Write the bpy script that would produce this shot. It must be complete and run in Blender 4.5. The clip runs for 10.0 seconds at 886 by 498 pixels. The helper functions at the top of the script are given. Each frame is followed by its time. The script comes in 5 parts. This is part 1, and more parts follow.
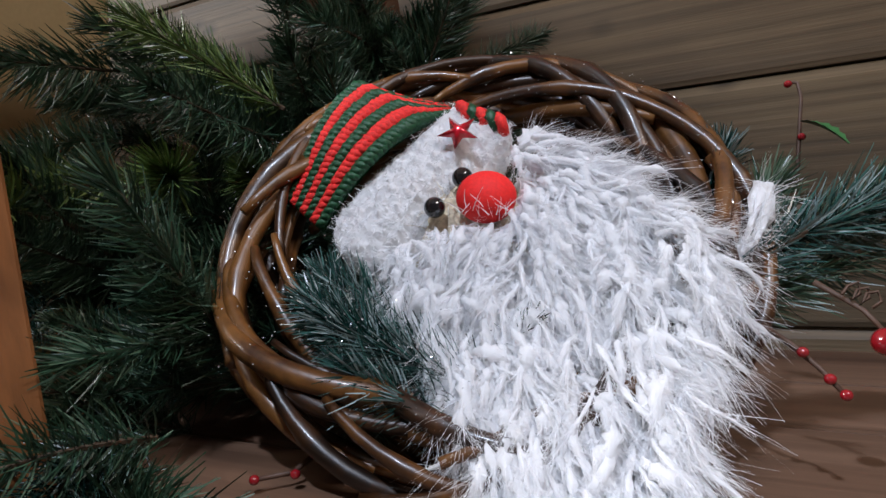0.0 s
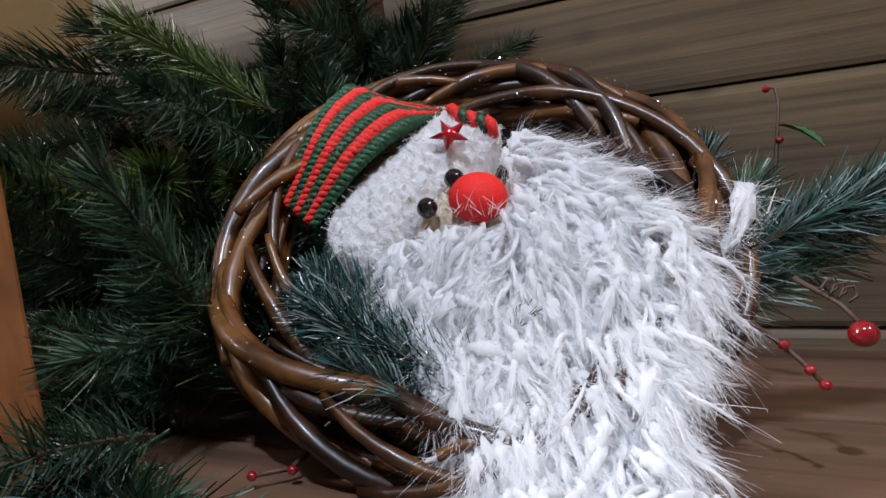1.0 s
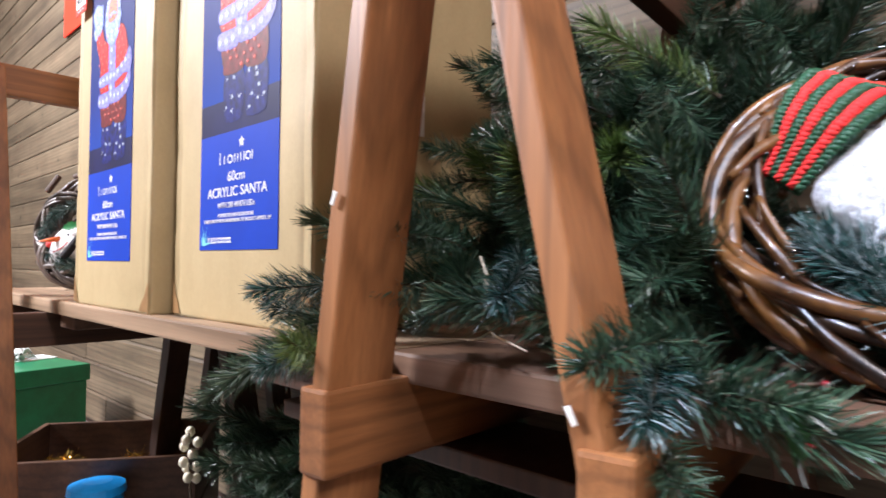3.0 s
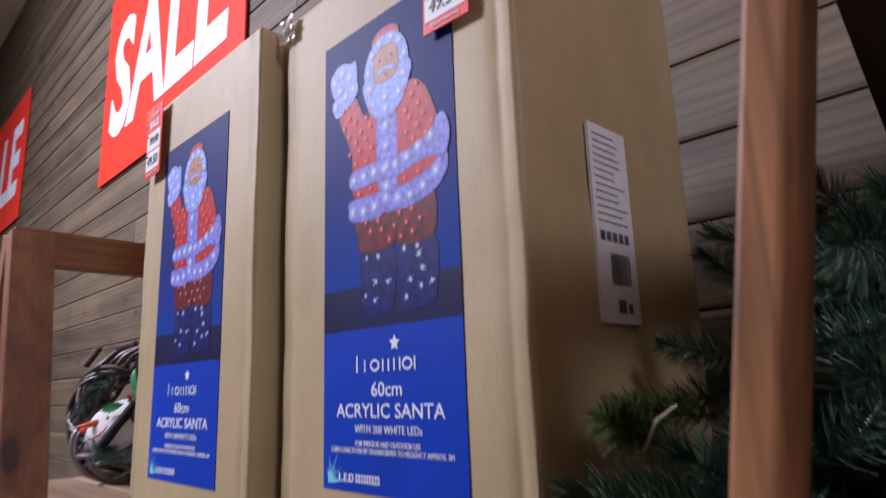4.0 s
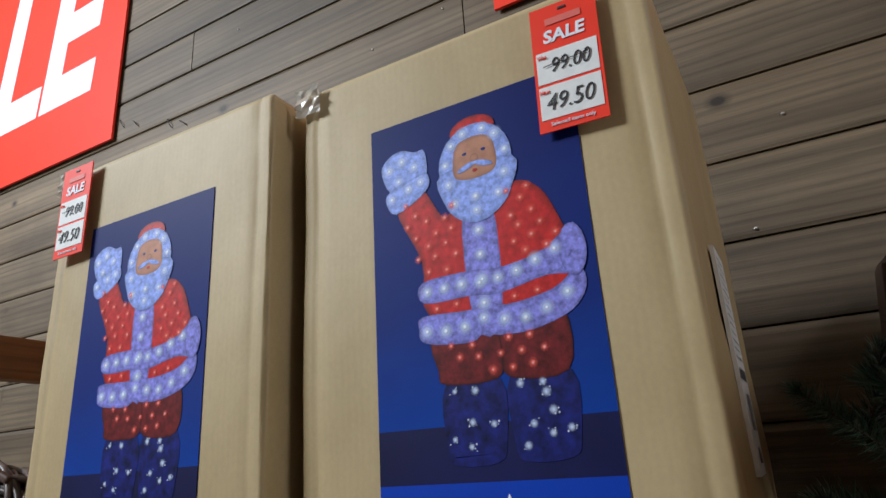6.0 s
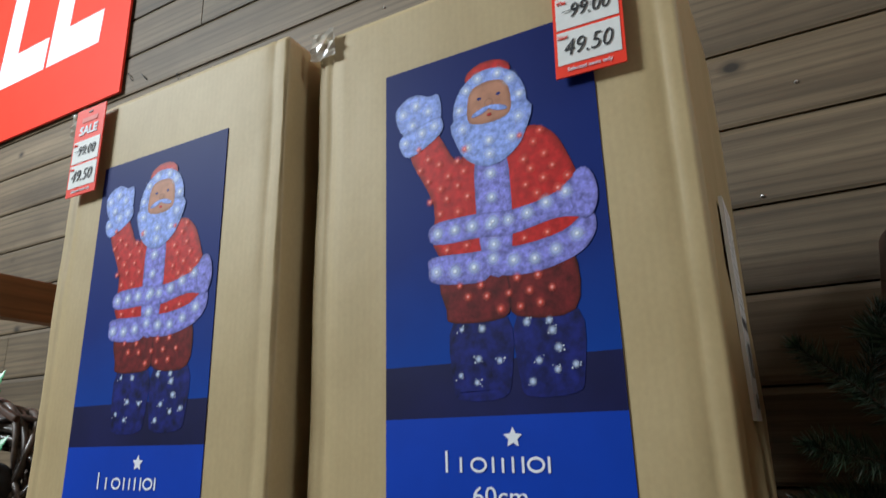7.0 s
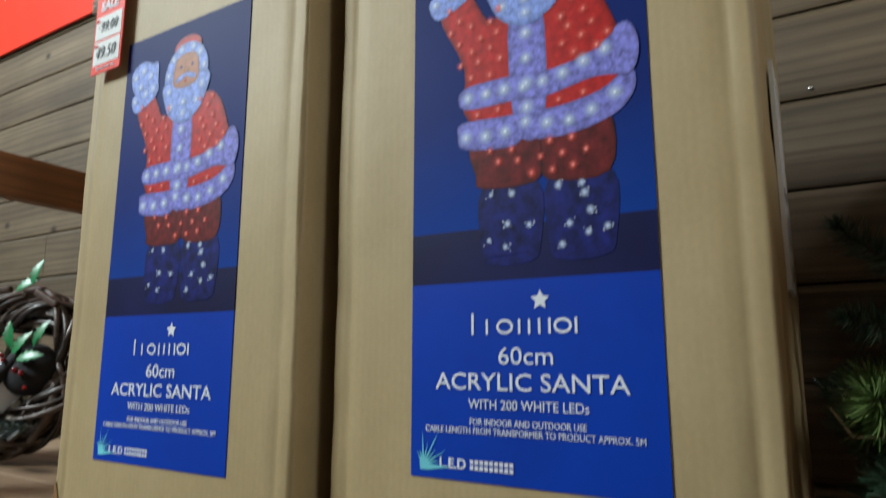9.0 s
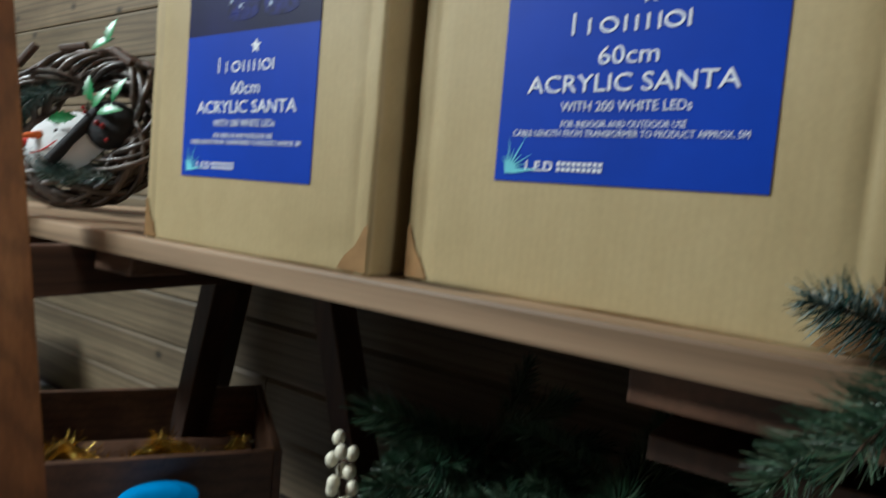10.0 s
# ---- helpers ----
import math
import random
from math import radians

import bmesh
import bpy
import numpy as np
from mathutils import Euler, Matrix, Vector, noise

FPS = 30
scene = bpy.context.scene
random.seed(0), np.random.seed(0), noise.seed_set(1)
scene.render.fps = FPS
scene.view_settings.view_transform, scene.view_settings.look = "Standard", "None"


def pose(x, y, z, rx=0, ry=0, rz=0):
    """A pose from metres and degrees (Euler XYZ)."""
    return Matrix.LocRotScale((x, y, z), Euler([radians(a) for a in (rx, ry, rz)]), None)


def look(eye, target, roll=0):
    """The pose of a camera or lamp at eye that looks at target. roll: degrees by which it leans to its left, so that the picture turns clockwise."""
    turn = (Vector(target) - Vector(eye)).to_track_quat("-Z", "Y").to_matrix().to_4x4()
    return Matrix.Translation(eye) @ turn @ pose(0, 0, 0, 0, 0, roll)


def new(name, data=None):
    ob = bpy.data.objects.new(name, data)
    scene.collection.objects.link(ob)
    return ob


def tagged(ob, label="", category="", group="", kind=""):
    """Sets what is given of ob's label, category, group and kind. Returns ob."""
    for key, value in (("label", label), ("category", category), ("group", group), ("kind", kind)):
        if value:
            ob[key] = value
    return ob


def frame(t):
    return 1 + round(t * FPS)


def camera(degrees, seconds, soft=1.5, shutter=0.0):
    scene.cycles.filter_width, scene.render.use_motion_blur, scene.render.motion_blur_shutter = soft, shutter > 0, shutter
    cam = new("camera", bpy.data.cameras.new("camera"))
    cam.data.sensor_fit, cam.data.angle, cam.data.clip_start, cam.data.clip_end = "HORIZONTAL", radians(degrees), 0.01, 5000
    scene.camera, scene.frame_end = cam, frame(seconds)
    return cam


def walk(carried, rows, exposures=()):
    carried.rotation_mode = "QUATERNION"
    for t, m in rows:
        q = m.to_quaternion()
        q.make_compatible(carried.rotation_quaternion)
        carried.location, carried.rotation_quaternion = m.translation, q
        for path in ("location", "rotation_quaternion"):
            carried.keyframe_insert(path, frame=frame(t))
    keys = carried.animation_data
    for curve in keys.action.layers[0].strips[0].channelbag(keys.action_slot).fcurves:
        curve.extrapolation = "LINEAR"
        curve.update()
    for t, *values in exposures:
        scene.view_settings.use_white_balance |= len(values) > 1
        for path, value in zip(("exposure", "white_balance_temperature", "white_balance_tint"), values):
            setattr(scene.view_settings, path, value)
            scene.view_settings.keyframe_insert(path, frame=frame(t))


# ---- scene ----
cam = camera(69.8, 10.0, shutter=0.35)
PATH = [
    (0, (1.043, -0.208, 0.876), (0.111, 1.561, 0.88), -2.4),
    (0.5, (1.045, -0.216, 0.874), (0.135, 1.565, 0.88), -2.6),
    (1, (1.04, -0.219, 0.872), (0.163, 1.578, 0.893), -2.6),
    (1.5, (1.031, -0.235, 0.872), (0.092, 1.53, 0.894), -3.9),
    (1.7, (1.006, -0.255, 0.868), (0.014, 1.481, 0.909), -4.6),
    (1.9, (0.987, -0.303, 0.854), (-0.073, 1.393, 0.889), -2.7),
    (2, (0.994, -0.313, 0.858), (-0.182, 1.305, 0.865), -2.8),
    (2.2, (0.984, -0.347, 0.849), (-0.299, 1.188, 0.847), -2.0),
    (3.3, (0.837, -0.421, 0.835), (-0.617, 0.95, 0.915), -0.9),
    (3.5, (0.75, -0.389, 0.88), (-0.752, 0.923, 1.028), -4.4),
    (3.6, (0.73, -0.414, 0.894), (-0.736, 0.924, 1.142), -3.5),
    (3.7, (0.696, -0.407, 0.912), (-0.766, 0.924, 1.214), -2.7),
    (3.9, (0.64, -0.411, 0.944), (-0.791, 0.938, 1.306), -2.1),
    (4, (0.616, -0.415, 0.956), (-0.774, 0.96, 1.376), -2.0),
    (4.2, (0.576, -0.437, 0.995), (-0.746, 0.996, 1.443), -1.9),
    (4.5, (0.498, -0.467, 1.015), (-0.594, 1.122, 1.547), -3.7),
    (4.8, (0.423, -0.488, 1.033), (-0.534, 1.176, 1.594), -4.3),
    (5.2, (0.379, -0.495, 1.034), (-0.567, 1.149, 1.668), -3.9),
    (6.3, (0.341, -0.5, 1.031), (-0.539, 1.18, 1.669), -3.3),
    (6.5, (0.34, -0.501, 1.026), (-0.539, 1.185, 1.648), -3.0),
    (7, (0.336, -0.502, 1.002), (-0.58, 1.184, 1.568), -1.5),
    (7.5, (0.331, -0.494, 0.982), (-0.612, 1.202, 1.464), -0.6),
    (8, (0.332, -0.494, 0.982), (-0.634, 1.199, 1.43), -0.8),
    (8.5, (0.331, -0.495, 0.979), (-0.65, 1.191, 1.422), -0.7),
    (9, (0.322, -0.483, 0.954), (-0.694, 1.207, 1.288), 0.1),
    (9.4, (0.304, -0.465, 0.906), (-0.738, 1.24, 0.988), 2.1),
    (9.8, (0.292, -0.475, 0.86), (-0.773, 1.216, 0.783), 3.6),
    (10, (0.289, -0.489, 0.827), (-0.846, 1.152, 0.685), 4.9),
]
EXPOSURES = [(0, -0.14, 5830, 15), (1.9, -0.08, 5780, 14), (2.2, 0.3, 5750, 15), (3.3, 1.2, 5450, 22), (3.5, 1.1, 5350, 24), (3.8, 0.35, 5270, 28), (4.0, -0.15, 5230, 30), (4.5, -0.22, 5280, 29), (5.2, -0.28, 5280, 19), (7.5, -0.32, 5320, 4), (9.0, -0.37, 5330, 2), (10.0, -0.12, 5300, 1)]
walk(cam, [(t, look(eye, target, roll)) for t, eye, target, roll in PATH], EXPOSURES)

# ---- light: a shop hall's unseen ceiling lamps, and added fill lamps ----
world = bpy.data.worlds.new("hall_air")
world.use_nodes = True
world.node_tree.nodes["Background"].inputs["Color"].default_value = (0.8, 0.87, 1.0, 1)
world.node_tree.nodes["Background"].inputs["Strength"].default_value = 0.12
scene.world = world


def area_lamp(name, at, target, size, power, colour):
    data = bpy.data.lights.new(name, "AREA")
    data.shape, data.size, data.size_y, data.energy, data.color = "RECTANGLE", size[0], size[1], power, colour
    ob = new(name, data)
    ob.matrix_world = look(at, target)
    return ob


area_lamp("ceiling_lamp_panel", (-3.4, -2.7, 3.9), (-0.9, 0.4, 0.8), (1.5, 0.7), 172, (1.0, 0.965, 0.91))
# Unseen fill, added to brighten the left end of the plank wall.
area_lamp("wall_fill_lamp", (-2.5, -2.3, 3.0), (-1.9, 0.6, 0.4), (0.9, 0.3), 122, (1.0, 0.93, 0.76))
area_lamp("ceiling_lamp_panel", (2.9, -0.7, 3.2), (1.6, 0.6, 0.85), (0.9, 0.5), 46, (1.0, 0.88, 0.74))
# Unseen spot, added so that the wreath stands out brighter than the wall.
spot = bpy.data.lights.new("wreath_fill_spot", "SPOT")
spot.energy, spot.spot_size, spot.spot_blend, spot.shadow_soft_size, spot.color = 232, radians(28), 0.9, 0.07, (0.85, 0.93, 1.0)
new("wreath_fill_spot", spot).matrix_world = look((1.2, -1.25, 3.0), (1.0, 0.08, 0.82))


# ---- materials ----
def nodes_of(name):
    m = bpy.data.materials.new(name)
    m.use_nodes = True
    nt = m.node_tree
    return m, nt, nt.nodes, nt.links, nt.nodes["Principled BSDF"]


def add(nt, kind, **values):
    n = nt.nodes.new(kind)
    for key, value in values.items():
        n.inputs[key].default_value = value
    return n


def ramp(nt, fac, stops):
    r = nt.nodes.new("ShaderNodeValToRGB")
    els = r.color_ramp.elements
    els[0].position, els[0].color = stops[0][0], (*stops[0][1], 1)
    els[1].position, els[1].color = stops[-1][0], (*stops[-1][1], 1)
    for p, c in stops[1:-1]:
        els.new(p).color = (*c, 1)
    nt.links.new(fac, r.inputs["Fac"])
    return r.outputs["Color"]


def mixed(nt, fac, a, b, kind="MIX"):
    n = nt.nodes.new("ShaderNodeMix")
    n.data_type, n.blend_type = "RGBA", kind
    for i, v in ((0, fac), (6, a), (7, b)):
        if isinstance(v, (int, float)):
            n.inputs[i].default_value = v
        elif isinstance(v, tuple):
            n.inputs[i].default_value = (*v, 1)
        else:
            nt.links.new(v, n.inputs[i])
    return n.outputs[2]


def coords(nt, scale, shift=True):
    """Object coordinates, stretched by scale and moved for every object by its own random number."""
    tc, mp = nt.nodes.new("ShaderNodeTexCoord"), nt.nodes.new("ShaderNodeMapping")
    mp.inputs["Scale"].default_value = scale
    if shift:
        info, mul = nt.nodes.new("ShaderNodeObjectInfo"), nt.nodes.new("ShaderNodeVectorMath")
        mul.operation = "MULTIPLY"
        nt.links.new(info.outputs["Random"], mul.inputs[0])
        mul.inputs[1].default_value = (37.0, 21.0, 53.0)
        nt.links.new(mul.outputs[0], mp.inputs["Location"])
    nt.links.new(tc.outputs["Object"], mp.inputs["Vector"])
    return mp.outputs["Vector"]


def bump(nt, height, strength, distance, bsdf):
    b = add(nt, "ShaderNodeBump", Strength=strength, Distance=distance)
    nt.links.new(height, b.inputs["Height"])
    nt.links.new(b.outputs["Normal"], bsdf.inputs["Normal"])


def wood(name, dark, mid, light, axis=0, rough=0.6, knots=True, grain=1.0, relief=0.25, blot=0.3, figure_mix=0.4, knot_size=1.0, tone=0.0):
    """Stained softwood: long grain along one axis, growth rings, knots and blotches of stain."""
    m, nt, nodes, links, bsdf = nodes_of(name)
    long = [9.0 * grain] * 3
    long[axis] = 0.55 * grain
    v = coords(nt, tuple(long))
    warp = add(nt, "ShaderNodeTexNoise", Scale=1.3, Detail=3.0, Roughness=0.5)
    links.new(v, warp.inputs["Vector"])
    rings = nt.nodes.new("ShaderNodeTexWave")
    rings.wave_type, rings.bands_direction = "BANDS", "Z" if axis != 2 else "X"
    rings.inputs["Scale"].default_value, rings.inputs["Distortion"].default_value = 1.6, 9.0
    rings.inputs["Detail"].default_value, rings.inputs["Detail Scale"].default_value = 3.0, 0.9
    links.new(v, rings.inputs["Vector"])
    fine_scale = [150.0 * grain] * 3
    fine_scale[axis] = 4.0 * grain
    fine = add(nt, "ShaderNodeTexNoise", Scale=1.0, Detail=4.0, Roughness=0.65)
    links.new(coords(nt, tuple(fine_scale)), fine.inputs["Vector"])
    stain = add(nt, "ShaderNodeTexNoise", Scale=3.0, Detail=4.0, Roughness=0.6)
    links.new(coords(nt, (1, 1, 1)), stain.inputs["Vector"])
    base = ramp(nt, warp.outputs["Fac"], [(0.3, dark), (0.5, mid), (0.72, light)])
    lines = ramp(nt, rings.outputs["Fac"], [(0.0, (0.45, 0.44, 0.42)), (0.3, (0.95, 0.95, 0.95)), (1.0, (1.15, 1.15, 1.15))])
    col = mixed(nt, figure_mix, base, lines, "MULTIPLY")
    col = mixed(nt, 0.55, col, ramp(nt, fine.outputs["Fac"], [(0.3, (0.6, 0.58, 0.56)), (0.7, (1.25, 1.25, 1.25))]), "MULTIPLY")
    col = mixed(nt, blot, col, ramp(nt, stain.outputs["Fac"], [(0.3, (0.62, 0.6, 0.58)), (0.6, (1.1, 1.1, 1.1))]), "MULTIPLY")
    if tone:
        info = nt.nodes.new("ShaderNodeObjectInfo")
        lo, hi = 1 - tone, 1 + tone
        col = mixed(nt, 1.0, col, ramp(nt, info.outputs["Random"], [(0.0, (lo, lo, lo * 0.96)), (0.5, (1, 1, 1)), (1.0, (hi, hi * 0.98, hi * 0.95))]), "MULTIPLY")
    if knots:
        kscale = [7.5] * 3
        kscale[axis] = 2.6 if knot_size == 1.0 else 5.2
        vor = add(nt, "ShaderNodeTexVoronoi", Scale=1.0, Randomness=1.0)
        links.new(coords(nt, tuple(kscale)), vor.inputs["Vector"])
        col = mixed(nt, ramp(nt, vor.outputs["Distance"], [(0.08 * knot_size, (1, 1, 1)), (0.13 * knot_size, (0.5, 0.5, 0.5)), (0.23 * knot_size, (0, 0, 0))]), col, tuple(c * 0.3 for c in dark))
    links.new(col, bsdf.inputs["Base Color"])
    bsdf.inputs["Roughness"].default_value = rough
    bump(nt, fine.outputs["Fac"], relief, 0.002, bsdf)
    return m


def plain(name, colour, rough=0.5, metal=0.0, grain=0.0, scale=60.0, spread=0.25, coat=0.0, sheen=0.0):
    """One colour with fine uneven tone and relief."""
    m, nt, nodes, links, bsdf = nodes_of(name)
    n = add(nt, "ShaderNodeTexNoise", Scale=scale, Detail=4.0, Roughness=0.6)
    links.new(coords(nt, (1, 1, 1)), n.inputs["Vector"])
    lo, hi = 1 - spread, 1 + spread
    col = mixed(nt, 1.0, colour, ramp(nt, n.outputs["Fac"], [(0.3, (lo, lo, lo)), (0.7, (hi, hi, hi))]), "MULTIPLY")
    links.new(col, bsdf.inputs["Base Color"])
    bsdf.inputs["Roughness"].default_value, bsdf.inputs["Metallic"].default_value = rough, metal
    bsdf.inputs["Coat Weight"].default_value, bsdf.inputs["Sheen Weight"].default_value = coat, sheen
    if grain:
        bump(nt, n.outputs["Fac"], grain, 0.002, bsdf)
    return m


M_WALL = wood("weathered_wall_plank", (0.078, 0.055, 0.032), (0.128, 0.094, 0.056), (0.178, 0.134, 0.082), 0, 0.62, True, 1.0, 0.4, 0.6, 0.42, 0.62, 0.16)
M_POST = wood("orange_stained_pine", (0.17, 0.062, 0.018), (0.26, 0.105, 0.032), (0.35, 0.155, 0.055), 2, 0.5, True, 1.0, 0.12)
M_RAIL = wood("orange_stained_rail", (0.15, 0.055, 0.016), (0.23, 0.092, 0.028), (0.31, 0.135, 0.048), 1, 0.5, True, 1.0, 0.12)
M_DARKWOOD = wood("dark_wood", (0.030, 0.014, 0.008), (0.05, 0.024, 0.014), (0.075, 0.038, 0.022), 2, 0.55, False, 1.0, 0.15)
M_DARKPOST = wood("brown_post", (0.06, 0.026, 0.012), (0.10, 0.045, 0.022), (0.15, 0.07, 0.035), 2, 0.5, True, 1.0, 0.12)
M_DARKRAIL = wood("dark_beam", (0.045, 0.02, 0.01), (0.075, 0.034, 0.018), (0.11, 0.052, 0.028), 1, 0.5, False, 1.0, 0.15)
M_SHELFDARK = wood("red_brown_shelf_board", (0.07, 0.034, 0.02), (0.13, 0.072, 0.044), (0.205, 0.12, 0.077), 0, 0.45, True, 0.8, 0.15)
M_SHELF = wood("brown_shelf_board", (0.20, 0.125, 0.072), (0.33, 0.225, 0.14), (0.46, 0.33, 0.22), 0, 0.5, True, 0.8, 0.15)


def cardboard():
    """Kraft board: faint upright flutes, fibres, scuffs."""
    m, nt, nodes, links, bsdf = nodes_of("kraft_cardboard")
    flute = nt.nodes.new("ShaderNodeTexWave")
    flute.bands_direction = "X"
    flute.inputs["Scale"].default_value, flute.inputs["Distortion"].default_value = 42.0, 0.4
    links.new(coords(nt, (1, 1, 0.02), False), flute.inputs["Vector"])
    fibre = add(nt, "ShaderNodeTexNoise", Scale=260.0, Detail=3.0)
    links.new(coords(nt, (1, 1, 0.8)), fibre.inputs["Vector"])
    scuff = add(nt, "ShaderNodeTexNoise", Scale=5.0, Detail=6.0, Roughness=0.65)
    links.new(coords(nt, (1, 1, 0.5)), scuff.inputs["Vector"])
    col = ramp(nt, scuff.outputs["Fac"], [(0.3, (0.36, 0.27, 0.128)), (0.5, (0.42, 0.32, 0.158)), (0.72, (0.475, 0.37, 0.195))])
    col = mixed(nt, 0.14, col, ramp(nt, fibre.outputs["Fac"], [(0.3, (0.75, 0.74, 0.72)), (0.7, (1.2, 1.2, 1.2))]), "MULTIPLY")
    col = mixed(nt, 0.05, col, ramp(nt, flute.outputs["Fac"], [(0.0, (0.7, 0.7, 0.7)), (1.0, (1.2, 1.2, 1.2))]), "MULTIPLY")
    geo = nt.nodes.new("ShaderNodeNewGeometry")
    worn = ramp(nt, geo.outputs["Pointiness"], [(0.52, (0, 0, 0)), (0.60, (0.75, 0.75, 0.75))])
    col = mixed(nt, worn, col, (0.56, 0.455, 0.28))
    links.new(col, bsdf.inputs["Base Color"])
    bsdf.inputs["Roughness"].default_value = 0.6
    dent = add(nt, "ShaderNodeTexNoise", Scale=16.0, Detail=2.0, Roughness=0.4)
    links.new(coords(nt, (1, 1, 0.35)), dent.inputs["Vector"])
    bump(nt, mixed(nt, 0.5, scuff.outputs["Fac"], dent.outputs["Fac"]), 0.3, 0.008, bsdf)
    return m


M_CARD = cardboard()
M_TAPE_BROWN = plain("brown_paper_tape", (0.30, 0.175, 0.075), 0.35, 0, 0.2, 30)
M_BLUE = plain("bright_blue_print", (0.008, 0.045, 0.42), 0.38, 0, 0, 8, 0.12)
M_NAVY = plain("navy_print", (0.008, 0.016, 0.14), 0.38, 0, 0, 6, 0.4)
M_NAVYFLOOR = plain("dark_navy_print", (0.006, 0.007, 0.055), 0.38, 0, 0, 6, 0.4)
M_WHITEINK = plain("white_ink", (0.78, 0.8, 0.86), 0.5, 0, 0, 20, 0.05)


def rim_ink(name, colour, rim, scale, spread):
    """Printed ink, mottled, darker along the border of its shape."""
    m = plain(name, colour, 0.45, 0, 0, scale, spread)
    nt = m.node_tree
    bsdf = nt.nodes["Principled BSDF"]
    at = nt.nodes.new("ShaderNodeAttribute")
    at.attribute_name = "edge"
    body = bsdf.inputs["Base Color"].links[0].from_socket
    tone = ramp(nt, at.outputs["Fac"], [(0.0, (rim, rim, rim)), (0.6, (0.9, 0.9, 0.9)), (1.0, (1.05, 1.05, 1.05))])
    nt.links.new(mixed(nt, 1.0, body, tone, "MULTIPLY"), bsdf.inputs["Base Color"])
    return m


def dot_ink(name, colour, power):
    """A printed dot that thins out from its middle to its rim."""
    m, nt, nodes, links, bsdf = nodes_of(name)
    bsdf.inputs["Base Color"].default_value = (*colour, 1)
    bsdf.inputs["Roughness"].default_value, bsdf.inputs["Specular IOR Level"].default_value = 0.5, 0.2
    at, pw = nt.nodes.new("ShaderNodeAttribute"), nt.nodes.new("ShaderNodeMath")
    at.attribute_name, pw.operation = "edge", "POWER"
    links.new(at.outputs["Fac"], pw.inputs[0])
    pw.inputs[1].default_value = power
    links.new(pw.outputs[0], bsdf.inputs["Alpha"])
    return m


M_REDINK = rim_ink("red_ink", (0.42, 0.013, 0.011), 0.45, 130, 0.35)
M_MAROON = rim_ink("maroon_ink", (0.115, 0.009, 0.010), 0.3, 110, 0.5)
M_LILAC = rim_ink("lilac_ink", (0.21, 0.205, 0.60), 0.65, 190, 0.5)
M_PALELILAC = rim_ink("pale_lilac_ink", (0.26, 0.34, 0.76), 0.7, 170, 0.45)
M_BOOTINK = rim_ink("boot_blue_ink", (0.008, 0.011, 0.115), 0.95, 80, 0.7)
M_SKININK = rim_ink("tan_ink", (0.42, 0.20, 0.12), 0.7, 60, 0.2)
M_DOTWHITE = dot_ink("white_dot_ink", (0.86, 0.90, 0.98), 0.7)
M_DOTPALE = dot_ink("pale_dot_ink", (0.66, 0.76, 1.0), 1.3)
M_DOTPINK = dot_ink("pink_dot_ink", (0.95, 0.45, 0.40), 0.8)
M_DOTRED = dot_ink("red_dot_ink", (0.90, 0.13, 0.09), 1.4)
M_CYAN = plain("pale_cyan_ink", (0.22, 0.62, 0.72), 0.45, 0, 0, 40, 0.2)
M_SIGNRED = plain("sale_red_card", (0.80, 0.045, 0.018), 0.4, 0, 0, 10, 0.05)
M_PAPER = plain("white_paper", (0.74, 0.74, 0.72), 0.55, 0, 0, 90, 0.05)
M_BLACKINK = plain("black_ink", (0.02, 0.02, 0.025), 0.5, 0, 0, 50, 0.2)
M_GREYINK = plain("grey_ink", (0.10, 0.10, 0.11), 0.5, 0, 0, 50, 0.2)
M_PALEINK = plain("pale_red_ink", (0.68, 0.16, 0.13), 0.5, 0, 0, 50, 0.1)
for mat in (M_SIGNRED, M_PAPER, M_BLUE, M_NAVY, M_NAVYFLOOR, M_WHITEINK, M_REDINK, M_MAROON, M_LILAC, M_PALELILAC, M_BOOTINK, M_SKININK, M_CYAN, M_PALEINK):
    mat.node_tree.nodes["Principled BSDF"].inputs["Specular IOR Level"].default_value = 0.2
    mat.node_tree.nodes["Principled BSDF"].inputs["Roughness"].default_value = 0.5
M_STEEL = plain("steel", (0.6, 0.6, 0.6), 0.3, 1.0, 0, 50, 0.1)
M_CEIL = plain("cream_ceiling", (0.75, 0.62, 0.40), 0.7, 0, 0, 2, 0.08)
M_FLOOR = plain("grey_concrete_floor", (0.16, 0.15, 0.14), 0.55, 0, 0.1, 5, 0.3)
M_HALL = plain("hall_wall_paint", (0.55, 0.5, 0.42), 0.7, 0, 0, 2, 0.1)


# ---- mesh helpers ----
def mesh_of(bm, name, mats, smooth=False):
    me = bpy.data.meshes.new(name)
    bm.normal_update()
    bm.to_mesh(me)
    bm.free()
    for m in mats if isinstance(mats, (list, tuple)) else [mats]:
        me.materials.append(m)
    if smooth:
        me.polygons.foreach_set("use_smooth", [True] * len(me.polygons))
    return me


def part(name, bm, material, parent, label="", smooth=False, at=None):
    me = bm if isinstance(bm, bpy.types.Mesh) else mesh_of(bm, name, material, smooth)
    ob = new(name, me)
    ob.parent = parent
    if at is not None:
        ob.matrix_local = at
    if label:
        tagged(ob, label)
    return ob


def thing(name, label, category, at=(0, 0, 0), group="", kind=""):
    ob = new(name)
    ob.empty_display_size = 0.05
    ob.matrix_world = at if isinstance(at, Matrix) else Matrix.Translation(at)
    return tagged(ob, label, category, group, kind)


